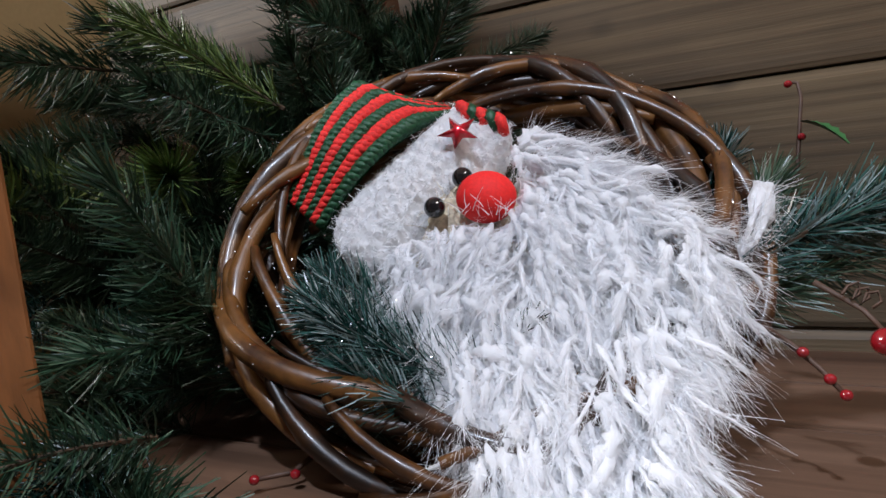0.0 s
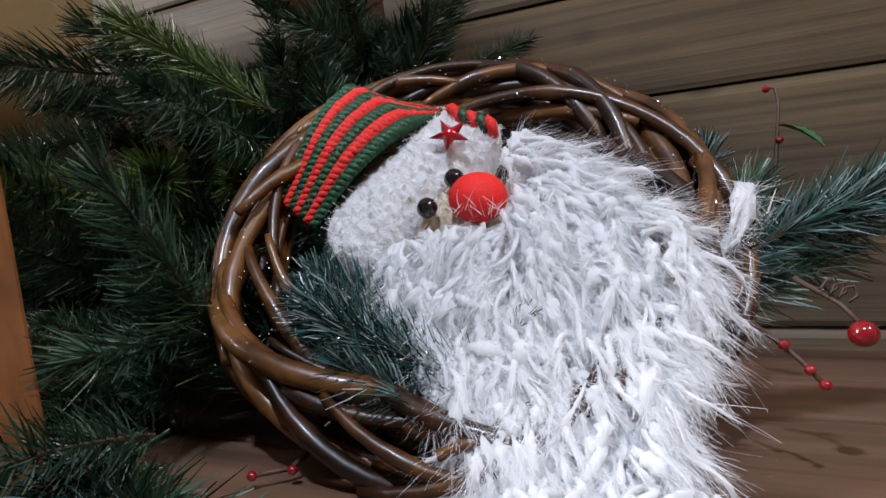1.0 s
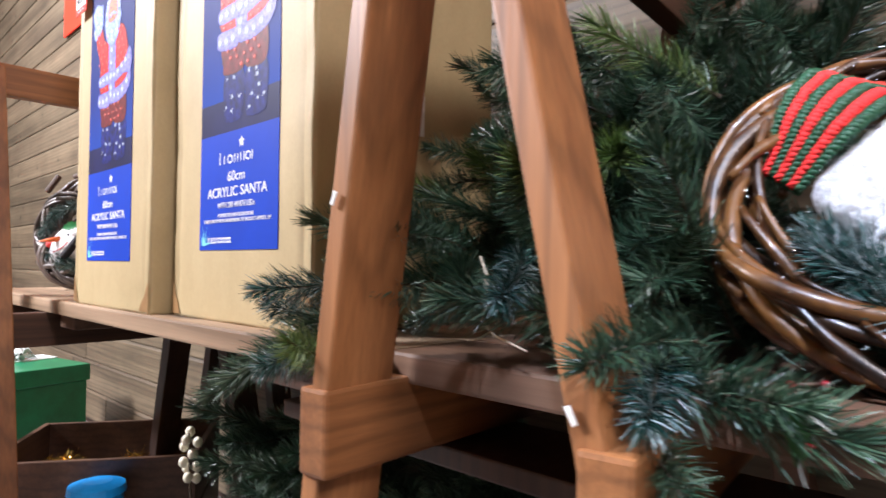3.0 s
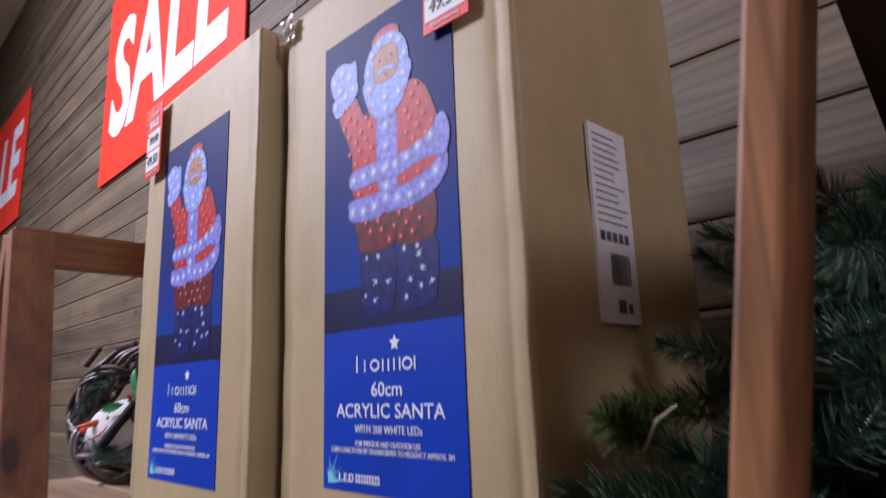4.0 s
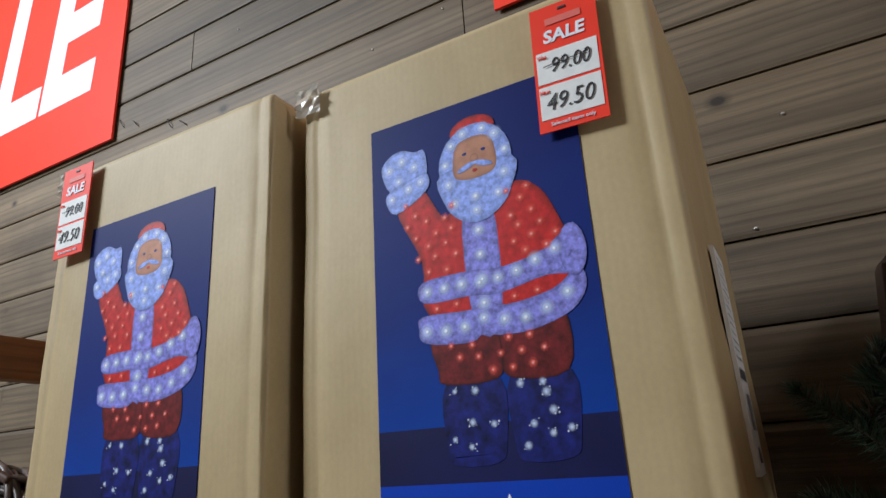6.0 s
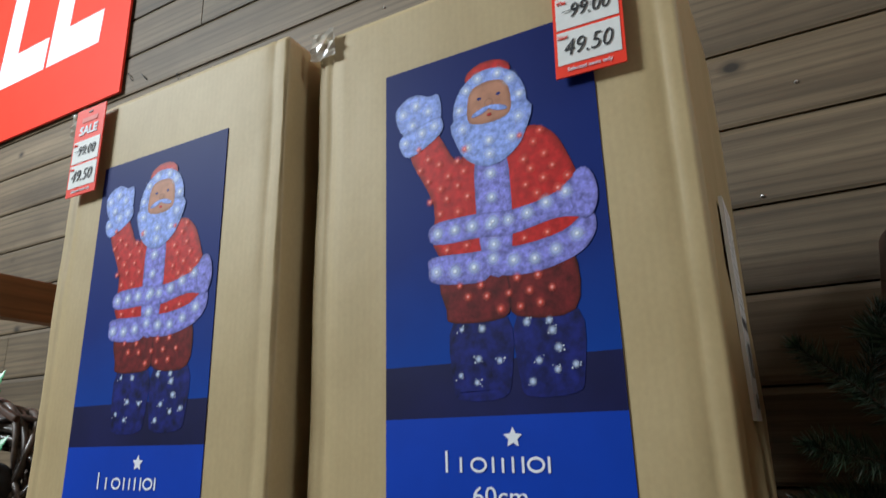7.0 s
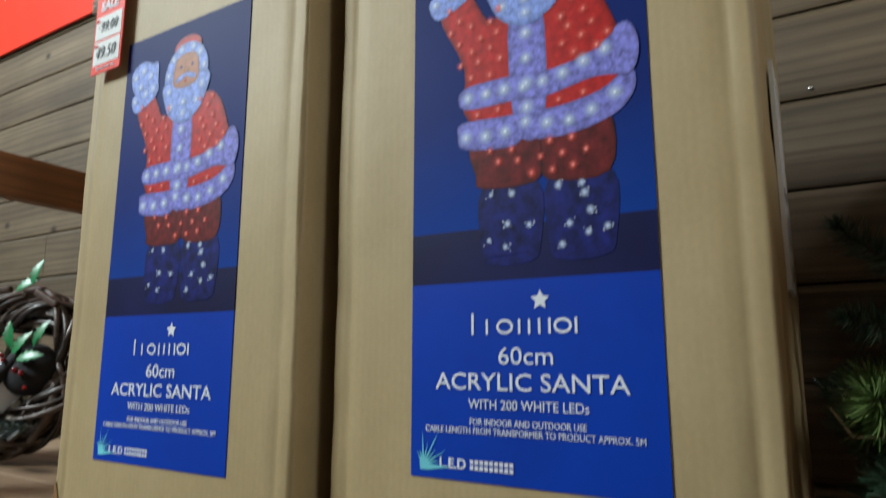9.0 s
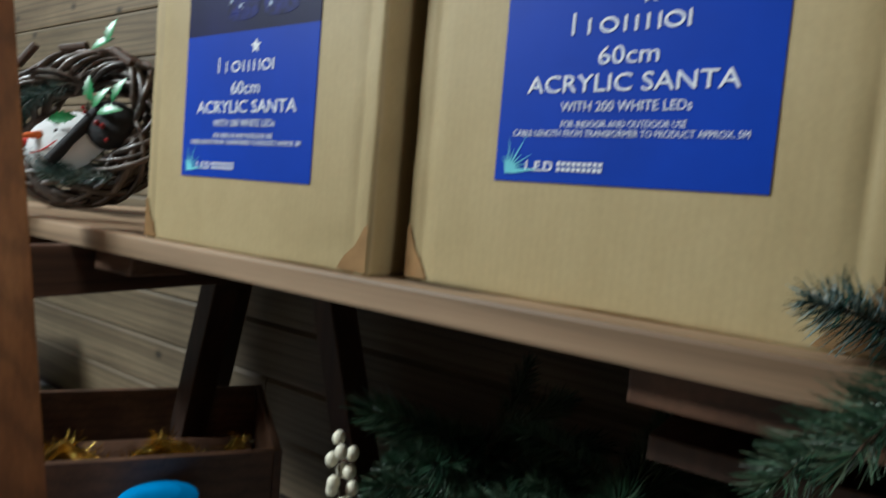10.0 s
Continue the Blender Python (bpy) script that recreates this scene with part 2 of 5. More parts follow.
def block(bm, x0, x1, y0, y1, z0, z1, bevel=0.0, index=0, turn=None):
    made = bmesh.ops.create_cube(bm, size=1.0)["verts"]
    m = Matrix.Translation(((x0 + x1) / 2, (y0 + y1) / 2, (z0 + z1) / 2)) @ Matrix.Diagonal((x1 - x0, y1 - y0, z1 - z0, 1))
    bmesh.ops.transform(bm, matrix=m if turn is None else turn @ m, verts=made)
    faces = {f for v in made for f in v.link_faces}
    for f in faces:
        f.material_index = index
    if bevel:
        edges = list({e for v in made for e in v.link_edges})
        bmesh.ops.bevel(bm, geom=edges, offset=bevel, segments=2, affect="EDGES", profile=0.6)
    return bm


def beam(bm, a, b, wide, deep, side=(1, 0, 0), bevel=0.003, index=0):
    """A squared timber from a to b; wide lies along side."""
    a, b = Vector(a), Vector(b)
    axis = (b - a).normalized()
    s = Vector(side)
    s = (s - axis * s.dot(axis)).normalized()
    t = axis.cross(s)
    m = Matrix((s, t, axis)).transposed().to_4x4()
    m.translation = (a + b) / 2
    h = (b - a).length / 2
    return block(bm, -wide / 2, wide / 2, -deep / 2, deep / 2, -h, h, bevel, index, m)


def tube(verts, faces, points, radii, sides=6, lump=0.0, rng=random):
    """Adds a tapered tube along points to lists of vertices and faces."""
    start = len(verts)
    pts = [Vector(p) for p in points]
    up = Vector((0.13, 0.21, 0.97))
    for i, p in enumerate(pts):
        d = (pts[min(i + 1, len(pts) - 1)] - pts[max(i - 1, 0)]).normalized()
        s = d.cross(up)
        s = s.normalized() if s.length > 1e-4 else Vector((1, 0, 0))
        t = s.cross(d)
        r = radii[i] if isinstance(radii, (list, tuple)) else radii
        for k in range(sides):
            a = 2 * math.pi * k / sides
            q = r * (1 + (rng.uniform(-lump, lump) if lump else 0))
            verts.append(p + s * (q * math.cos(a)) + t * (q * math.sin(a)))
    for i in range(len(pts) - 1):
        for k in range(sides):
            a, b = start + i * sides + k, start + i * sides + (k + 1) % sides
            faces.append((a, b, b + sides, a + sides))
    faces.append(tuple(start + k for k in reversed(range(sides))))
    faces.append(tuple(start + (len(pts) - 1) * sides + k for k in range(sides)))


def mesh_from(name, verts, faces, mats, indices=None, smooth=False):
    me = bpy.data.meshes.new(name)
    me.from_pydata([tuple(v) for v in verts], [], faces)
    for m in mats:
        me.materials.append(m)
    if indices:
        me.polygons.foreach_set("material_index", indices)
    if smooth:
        me.polygons.foreach_set("use_smooth", [True] * len(me.polygons))
    me.update()
    return me


def lettering(name, words, width, height, material, parent, at, slant=0.0, bold=0.0, label=""):
    """Raised print in the built-in font, fitted into width by height round its centre; it lies in the x-z plane and faces -y."""
    cu = bpy.data.curves.new(name, "FONT")
    cu.body, cu.align_x, cu.align_y, cu.shear, cu.offset = words, "CENTER", "CENTER", slant, bold
    cu.extrude, cu.resolution_u = 0.004, 3
    tmp = bpy.data.objects.new(name, cu)
    scene.collection.objects.link(tmp)
    bpy.context.view_layer.update()
    me = bpy.data.meshes.new_from_object(tmp.evaluated_get(bpy.context.evaluated_depsgraph_get()))
    bpy.data.objects.remove(tmp)
    co = np.empty(len(me.vertices) * 3)
    me.vertices.foreach_get("co", co)
    co = co.reshape(-1, 3)
    lo, hi = co.min(0), co.max(0)
    co[:, 0] = (co[:, 0] - (lo[0] + hi[0]) / 2) * width / (hi[0] - lo[0])
    z = (co[:, 1] - (lo[1] + hi[1]) / 2) * height / (hi[1] - lo[1])
    co[:, 1] = np.where(co[:, 2] > 0, -0.0003, 0.0003)
    co[:, 2] = z
    me.vertices.foreach_set("co", co.ravel())
    me.materials.clear()
    me.materials.append(material)
    me.update()
    ob = new(name, me)
    ob.parent = parent
    ob.matrix_local = at if isinstance(at, Matrix) else Matrix.Translation(at)
    if label:
        tagged(ob, label)
    return ob


def outline(bm, pts, y, index=0, thick=0.0005):
    """A flat printed shape in the x-z plane, facing -y, with a hair of thickness."""
    vs = [bm.verts.new((x, y, z)) for x, z in pts]
    f = bm.faces.new(vs)
    f.normal_update()
    if f.normal.y > 0:
        f.normal_flip()
    f.material_index = index
    return f


def rounded(pts, n=4):
    """A closed outline softened through its corner points."""
    out = []
    k = len(pts)
    for i in range(k):
        p0, p1, p2, p3 = (Vector(pts[(i + j) % k]) for j in (-1, 0, 1, 2))
        for j in range(n):
            t = j / n
            q = 0.5 * (2 * p1 + (p2 - p0) * t + (2 * p0 - 5 * p1 + 4 * p2 - p3) * t * t + (3 * p1 - p0 - 3 * p2 + p3) * t ** 3)
            out.append((q.x, q.y))
    return out


def ellipse(cx, cz, rx, rz, n=20, turn=0.0):
    c, s = math.cos(turn), math.sin(turn)
    return [(cx + rx * math.cos(a) * c - rz * math.sin(a) * s, cz + rx * math.cos(a) * s + rz * math.sin(a) * c)
            for a in (2 * math.pi * i / n for i in range(n))]


# ---- the hall ----
WALL_Y, SHELF_Z = 0.62, 0.75
floor = tagged(part("floor", block(bmesh.new(), -10, 5, -6, 1.2, -0.1, 0), M_FLOOR, None), "grey concrete shop floor in shade", "floor", kind="structure")
ceiling = tagged(part("ceiling", block(bmesh.new(), -10, 5, -6, 1.2, 4.7, 4.8), M_CEIL, None), "cream painted hall ceiling", "ceiling", kind="structure")
for nm, dims in (("wall_south", (-10, 5, -6.1, -6, 0, 4.7)), ("wall_east", (5, 5.1, -6, 1.2, 0, 4.7)), ("wall_west", (-10.1, -10, -6, 1.2, 0, 4.7))):
    tagged(part(nm, block(bmesh.new(), *dims), M_HALL, None), "plain painted hall wall", "wall", kind="structure")

# plank wall: a backing with lapped boards
wall = tagged(part("wall_north", block(bmesh.new(), -10, 5, WALL_Y + 0.03, WALL_Y + 0.12, 0, 4.7), M_DARKWOOD, None),
              "wall of brown weathered horizontal wooden planks", "wall", kind="structure")
PITCH = 0.1465


def plank_mesh(length):
    """One board with a chamfered upper edge, a lapped lower lip and slightly wavy edges."""
    bm = bmesh.new()
    n = 14
    prof = [(0.030, -0.002), (0.002, -0.002), (0.0, 0.004), (0.0, 0.130), (0.007, 0.1425), (0.030, 0.1425)]
    rows = []
    for i in range(n + 1):
        x = length * (i / n - 0.5)
        w = 0.0016 * noise.noise((x * 2.1, length, 3))
        rows.append([bm.verts.new((x, y + (w if y < 0.02 else 0), z + w * 0.8)) for y, z in prof])
    for a, b in zip(rows, rows[1:]):
        for k in range(len(prof) - 1):
            bm.faces.new((a[k], a[k + 1], b[k + 1], b[k]))
    bm.faces.new(rows[0][::-1])
    bm.faces.new(rows[-1])
    bmesh.ops.recalc_face_normals(bm, faces=bm.faces)
    return bm


PLANKS = [mesh_of(plank_mesh(l), "plank", M_WALL) for l in (3.6, 4.2, 3.0)]
row = random.Random(4)
for i in range(33):
    z = 1.36 - 9 * PITCH + i * PITCH
    if z > 4.62:
        break
    x = 5.0
    k = row.randrange(3)
    x += row.uniform(0, 1.5)
    while x > -10:
        me = PLANKS[k % 3]
        length = (3.6, 4.2, 3.0)[k % 3]
        if x - length < 4.9 and x < 6.5:
            ob = part("plank", me, None, wall, at=Matrix.Translation((x - length / 2, WALL_Y, z)))
        x -= length + 0.003
        k += 1

# ---- shelf of long boards on two sawhorses ----
shelf = thing("plank_shelf", "long shelf of brown wooden boards laid across sawhorses", "shelf")
for x0, x1, y0, y1 in ((-1.36, 0.44, -0.035, 0.115), (-1.36, 0.44, 0.119, 0.268), (-1.36, 0.44, 0.272, 0.42), (-1.36, 0.44, 0.424, 0.60),
                       (0.443, 1.75, -0.008, 0.115), (0.443, 1.75, 0.119, 0.268), (0.443, 1.75, 0.272, 0.42), (0.443, 1.75, 0.424, 0.60)):
    bm = block(bmesh.new(), x0, x1, y0, y1, SHELF_Z - 0.030, SHELF_Z + (0.0 if y0 < 0.2 else -0.001), 0.004)
    part("board", bm, M_SHELF if x0 < 0 else M_SHELFDARK, shelf)
# The right batten's shade below the shelf is put into its darker colour.
for x0, x1 in ((-0.665, -0.565), (0.14, 0.36)):
    part("batten", block(bmesh.new(), x0, x1, -0.012, 0.55, SHELF_Z - 0.062, SHELF_Z - 0.0305, 0.003), M_SHELFDARK if x0 < 0 else M_DARKRAIL, shelf)


# Lower board: the shade it stands in is put into its dark colour.
part("lower_board", block(bmesh.new(), 0.14, 1.7, 0.06, 0.20, 0.622, 0.645, 0.003), M_DARKWOOD, shelf, "board under the shelf, its shade put into a dark colour")


def sawhorse(label, ridge, ridge_z, front_legs, back_legs, ridge_paint, back_paint, rail_paint, s, rail=(0.682, 0.026, None)):
    """A-frame trestle: a ridge beam running to the wall, a splayed pair of legs at each end, side rails below the shelf.
    A leg: x at the shelf, lean (x per metre of height), y, width, depth. rail: height, thickness, shift to the side of the legs."""
    top = thing("sawhorse", label, "sawhorse", group="sawhorses under the shelf")
    (xa, ya), (xb, yb) = ridge
    part("ridge_beam", beam(bmesh.new(), (xa, ya, ridge_z - 0.037), (xb, yb, ridge_z - 0.037), 0.034, 0.072), ridge_paint, top)
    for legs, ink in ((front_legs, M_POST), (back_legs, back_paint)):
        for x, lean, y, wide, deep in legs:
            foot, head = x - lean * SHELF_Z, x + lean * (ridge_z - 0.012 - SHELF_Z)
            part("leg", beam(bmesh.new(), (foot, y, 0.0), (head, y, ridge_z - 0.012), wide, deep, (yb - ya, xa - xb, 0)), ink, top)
    rail_z, rail_w, shift = rail
    for (x, lean, y, wide, deep), (x2, lean2, y2, w2, d2) in zip(front_legs, back_legs):
        off = s * (wide / 2 + 0.014) if shift is None else s * shift
        part("side_rail", beam(bmesh.new(), (x - lean * 0.07 + off, y - deep / 2 - 0.003, rail_z), (x2 - lean2 * 0.07 + off, y2 + d2 / 2, rail_z), rail_w, 0.076, bevel=0.004), rail_paint, top)
    return top


# Back legs get a darker brown than the front legs of each trestle.
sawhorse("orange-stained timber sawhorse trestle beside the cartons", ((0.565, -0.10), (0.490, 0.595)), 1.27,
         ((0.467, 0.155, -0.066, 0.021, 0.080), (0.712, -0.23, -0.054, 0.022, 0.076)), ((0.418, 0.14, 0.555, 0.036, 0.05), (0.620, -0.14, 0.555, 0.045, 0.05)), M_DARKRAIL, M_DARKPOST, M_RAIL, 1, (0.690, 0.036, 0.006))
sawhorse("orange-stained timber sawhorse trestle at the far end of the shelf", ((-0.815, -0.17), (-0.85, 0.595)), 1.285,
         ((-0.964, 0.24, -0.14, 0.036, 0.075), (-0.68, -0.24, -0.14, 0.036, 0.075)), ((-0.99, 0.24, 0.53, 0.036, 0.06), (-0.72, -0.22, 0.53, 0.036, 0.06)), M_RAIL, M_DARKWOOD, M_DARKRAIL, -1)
for parent, at, turn in ((bpy.data.objects["sawhorse"], (0.490, -0.1085, 0.889), 0.4), (bpy.data.objects["sawhorse"], (0.712, -0.0945, 0.746), -0.5)):
    bm = bmesh.new()
    block(bm, -0.0022, 0.0022, -0.0008, 0.0008, -0.006, 0.006, 0.0006)
    for v in bm.verts:
        v.co += Vector((0, -0.002 * abs(v.co.z) / 0.009, 0)) + 0.002 * Vector((noise.noise(v.co * 300), 0, noise.noise(v.co * 310)))
    part("paper_scrap", bm, M_PAPER, parent, "torn white paper scrap", at=Matrix.Translation(at) @ Matrix.Rotation(turn, 4, "Y"))
trestle = thing("leg_pair", "dark timber leg pair standing under the middle of the shelf", "trestle")
part("leg", beam(bmesh.new(), (-0.95, 0.30, 0.0), (-0.765, 0.30, 0.719), 0.045, 0.06), M_DARKWOOD, trestle)
part("leg", beam(bmesh.new(), (-0.27, 0.30, 0.0), (-0.50, 0.30, 0.719), 0.045, 0.06), M_DARKWOOD, trestle)
part("stretcher", beam(bmesh.new(), (-0.92, 0.345, 0.12), (-0.31, 0.345, 0.12), 0.03, 0.05, (0, 1, 0)), M_DARKWOOD, trestle)


# ---- cartons ----
LAB_W, LAB_H = 0.22, 0.52


def figure(parent):
    """The printed red-coated figure as flat plain shapes with darker rims, and dots with soft rims for its lights."""
    bm = bmesh.new()
    edge = bm.verts.layers.float.new("edge")
    W, H = LAB_W, LAB_H

    def P(*pts):
        return [(u * W, v * H) for u, v in pts]
    y = [-0.0003]

    def add_shape(pts, index, rim=0.0035):
        """A flat shape whose border is printed darker than its middle."""
        pts = rounded(pts) if len(pts) < 16 else pts
        n = len(pts)
        area = sum(pts[i][0] * pts[(i + 1) % n][1] - pts[(i + 1) % n][0] * pts[i][1] for i in range(n))
        inner = []
        for i in range(n):
            a, b, c = Vector(pts[i - 1]), Vector(pts[i]), Vector(pts[(i + 1) % n])
            t = (c - a).normalized()
            inward = Vector((-t.y, t.x)) * (1 if area > 0 else -1)
            inner.append(b + inward * rim)
        lo = [bm.verts.new((p[0], y[0], p[1])) for p in pts]
        hi = [bm.verts.new((p[0], y[0] - 0.00001, p[1])) for p in inner]
        for v in hi:
            v[edge] = 1.0
        faces = [bm.faces.new((lo[i], lo[(i + 1) % n], hi[(i + 1) % n], hi[i])) for i in range(n)] + [bm.faces.new(hi)]
        for f in faces:
            f.normal_update()
            if f.normal.y > 0:
                f.normal_flip()
            f.material_index = index
        y[0] -= 0.00005

    def disc(u, v, r, index, depth):
        """A round dot that fades out to its rim."""
        c = bm.verts.new((u * W, depth, v * H))
        c[edge] = 1.0
        ring = [bm.verts.new((px, depth, pz)) for px, pz in ellipse(u * W, v * H, r, r, 14)]
        for i in range(14):
            bm.faces.new((c, ring[i], ring[(i + 1) % 14])).material_index = index
    # boots, trousers
    add_shape(P((0.33, 0.475), (0.57, 0.475), (0.575, 0.375), (0.53, 0.345), (0.36, 0.345), (0.325, 0.37)), 4, 0.006)
    add_shape(P((0.61, 0.475), (0.855, 0.475), (0.86, 0.375), (0.82, 0.347), (0.65, 0.345), (0.61, 0.372)), 4, 0.006)
    add_shape(P((0.29, 0.56), (0.30, 0.50), (0.33, 0.475), (0.56, 0.475), (0.585, 0.52), (0.585, 0.58)), 2, 0.003)
    add_shape(P((0.585, 0.58), (0.585, 0.52), (0.61, 0.475), (0.845, 0.475), (0.855, 0.57), (0.72, 0.60)), 2, 0.003)
    # coat and raised arm
    add_shape(P((0.27, 0.60), (0.25, 0.70), (0.13, 0.815), (0.255, 0.85), (0.37, 0.775), (0.45, 0.80), (0.70, 0.81), (0.80, 0.79),
                (0.86, 0.745), (0.92, 0.66), (0.90, 0.60), (0.60, 0.575)), 1, 0.008)
    # white trims
    add_shape(P((0.46, 0.78), (0.60, 0.78), (0.60, 0.57), (0.48, 0.57)), 3)
    add_shape(P((0.245, 0.66), (0.47, 0.665), (0.62, 0.66), (0.80, 0.675), (0.93, 0.71), (0.955, 0.66), (0.93, 0.625), (0.80, 0.63), (0.60, 0.615), (0.47, 0.62), (0.25, 0.622)), 3)
    add_shape(P((0.22, 0.575), (0.24, 0.598), (0.47, 0.596), (0.53, 0.61), (0.62, 0.594), (0.82, 0.606), (0.93, 0.635), (0.95, 0.60), (0.88, 0.565), (0.72, 0.545), (0.58, 0.545),
                (0.52, 0.553), (0.46, 0.54), (0.30, 0.545), (0.23, 0.555)), 3)
    add_shape(P((0.055, 0.905), (0.10, 0.93), (0.17, 0.937), (0.24, 0.925), (0.285, 0.925), (0.30, 0.90), (0.29, 0.868), (0.20, 0.85), (0.10, 0.855)), 9, 0.005)
    add_shape(P((0.075, 0.838), (0.11, 0.858), (0.26, 0.875), (0.305, 0.868), (0.29, 0.838), (0.13, 0.806)), 9)
    # hood, cap, beard, face
    add_shape(ellipse(0.535 * W, 0.935 * H, 0.11 * W, 0.028 * H), 1)
    add_shape(ellipse(0.535 * W, 0.868 * H, 0.175 * W, 0.078 * H, 26), 9, 0.005)
    add_shape(P((0.37, 0.86), (0.38, 0.80), (0.44, 0.765), (0.53, 0.75), (0.62, 0.762), (0.69, 0.795), (0.71, 0.86)), 9, 0.005)
    add_shape(P((0.435, 0.885), (0.46, 0.912), (0.535, 0.920), (0.61, 0.912), (0.637, 0.885), (0.63, 0.845), (0.535, 0.835), (0.44, 0.845)), 5, 0.004)
    add_shape(ellipse(0.915 * W, 0.665 * H, 0.055 * W, 0.045 * H), 3)
    # eyes, nose, lips and moustache
    for u in (0.492, 0.583):
        add_shape(ellipse(u * W, 0.888 * H, 0.0024, 0.0016, 10), 0, 0.0004)
    add_shape(ellipse(0.537 * W, 0.876 * H, 0.0046, 0.0042, 16), 5, 0.002)
    for u, turn in ((0.497, 0.32), (0.577, -0.32)):
        add_shape(ellipse(u * W, 0.861 * H, 0.0105, 0.0030, 16, turn), 9, 0.0012)
    add_shape(ellipse(0.537 * W, 0.851 * H, 0.0026, 0.0016, 16), 1, 0.0006)
    rng = random.Random(8)
    # lights along the trims, one row each, then those spread over coat and trousers
    pale = [(0.27 + 0.082 * i, (0.641, 0.642, 0.643, 0.640, 0.642, 0.648, 0.660, 0.672)[i]) for i in range(8)]
    pale += [(0.26 + 0.088 * i, (0.570, 0.566, 0.568, 0.578, 0.570, 0.567, 0.577, 0.597)[i]) for i in range(8)]
    pale += [(0.53, v) for v in (0.603, 0.645, 0.690, 0.735, 0.773)]
    pale += [(0.43, 0.795), (0.53, 0.800), (0.635, 0.796), (0.405, 0.835), (0.67, 0.832), (0.395, 0.875), (0.68, 0.875), (0.43, 0.912), (0.64, 0.912), (0.49, 0.930), (0.585, 0.930)]
    pale += [(0.10, 0.900), (0.17, 0.912), (0.235, 0.893), (0.15, 0.872), (0.11, 0.838), (0.20, 0.850), (0.265, 0.858)]
    boots = [(0.37, 0.462), (0.46, 0.460), (0.44, 0.410), (0.43, 0.372), (0.53, 0.405), (0.36, 0.385), (0.65, 0.463), (0.74, 0.462), (0.75, 0.446), (0.77, 0.418), (0.69, 0.400), (0.76, 0.384), (0.83, 0.390), (0.66, 0.368)]
    red = []
    for gz in range(15):
        for gx in range(9):
            u, v = 0.19 + gx * 0.088 + (0.044 if gz % 2 else 0) + rng.uniform(-0.012, 0.012), 0.49 + gz * 0.0235 + rng.uniform(-0.004, 0.004)
            coat = 0.675 < v < 0.795 and 0.27 < u < (0.86 if v < 0.73 else 0.78) and not 0.42 < u < 0.645
            sleeve = 0.70 < v < 0.83 and abs(u - (0.30 - (v - 0.70) * 0.9)) < 0.075
            band = 0.600 < v < 0.618 and (0.28 < u < 0.44 or 0.66 < u < 0.84)
            if coat or sleeve or band or (0.488 < v < 0.54 and 0.33 < u < 0.82):
                red.append((u, v))
    for i, (u, v) in enumerate(pale):
        disc(u, v, rng.uniform(0.0075, 0.0095), 8, -0.00125 - 0.000002 * i)
        disc(u, v, rng.uniform(0.0022, 0.0032), 6, -0.0016)
    for i, (u, v) in enumerate(boots):
        disc(u, v, rng.uniform(0.003, 0.005), 8, -0.00125 - 0.000002 * i)
        for k in range(5):
            disc(u + rng.uniform(-0.022, 0.022), v + rng.uniform(-0.008, 0.008), rng.uniform(0.0005, 0.0012), 6 if k < 2 else 8, -0.0016)
    for i, (u, v) in enumerate(red):
        disc(u, v, rng.uniform(0.0045, 0.0062), 7, -0.00125 - 0.000002 * i)
        disc(u, v, rng.uniform(0.0014, 0.0020), 10, -0.0016)
    bmesh.ops.recalc_face_normals(bm, faces=bm.faces)
    for f in bm.faces:
        f.normal_update()
        if f.normal.y > 0:
            f.normal_flip()
    return part("printed_figure", bm, [M_NAVY, M_REDINK, M_MAROON, M_LILAC, M_BOOTINK, M_SKININK, M_DOTWHITE, M_DOTRED, M_DOTPALE, M_PALELILAC, M_DOTPINK], parent, "red and white printed figure with light dots")


def starburst(bm, cx, cz, y):
    """One fan of nine uneven rays, rising from a corner."""
    pts = [(cx - 0.003, cz - 0.004), (cx + 0.005, cz - 0.004)]
    for i in range(9):
        a = math.pi * 0.085 * i
        r = ((0.028, 0.019)[i % 2] if i != 4 else 0.036) if i < 7 else 0.013
        pts += [(cx + r * math.cos(a), cz + r * math.sin(a)), (cx + 0.006 * math.cos(a + 0.13), cz + 0.006 * math.sin(a + 0.13))]
    outline(bm, pts, y)


def star_points(cx, cz, r, inner, turn, n=5):
    return [(cx + (r if i % 2 == 0 else inner) * math.cos(turn + math.pi * i / n), cz + (r if i % 2 == 0 else inner) * math.sin(turn + math.pi * i / n)) for i in range(2 * n)]


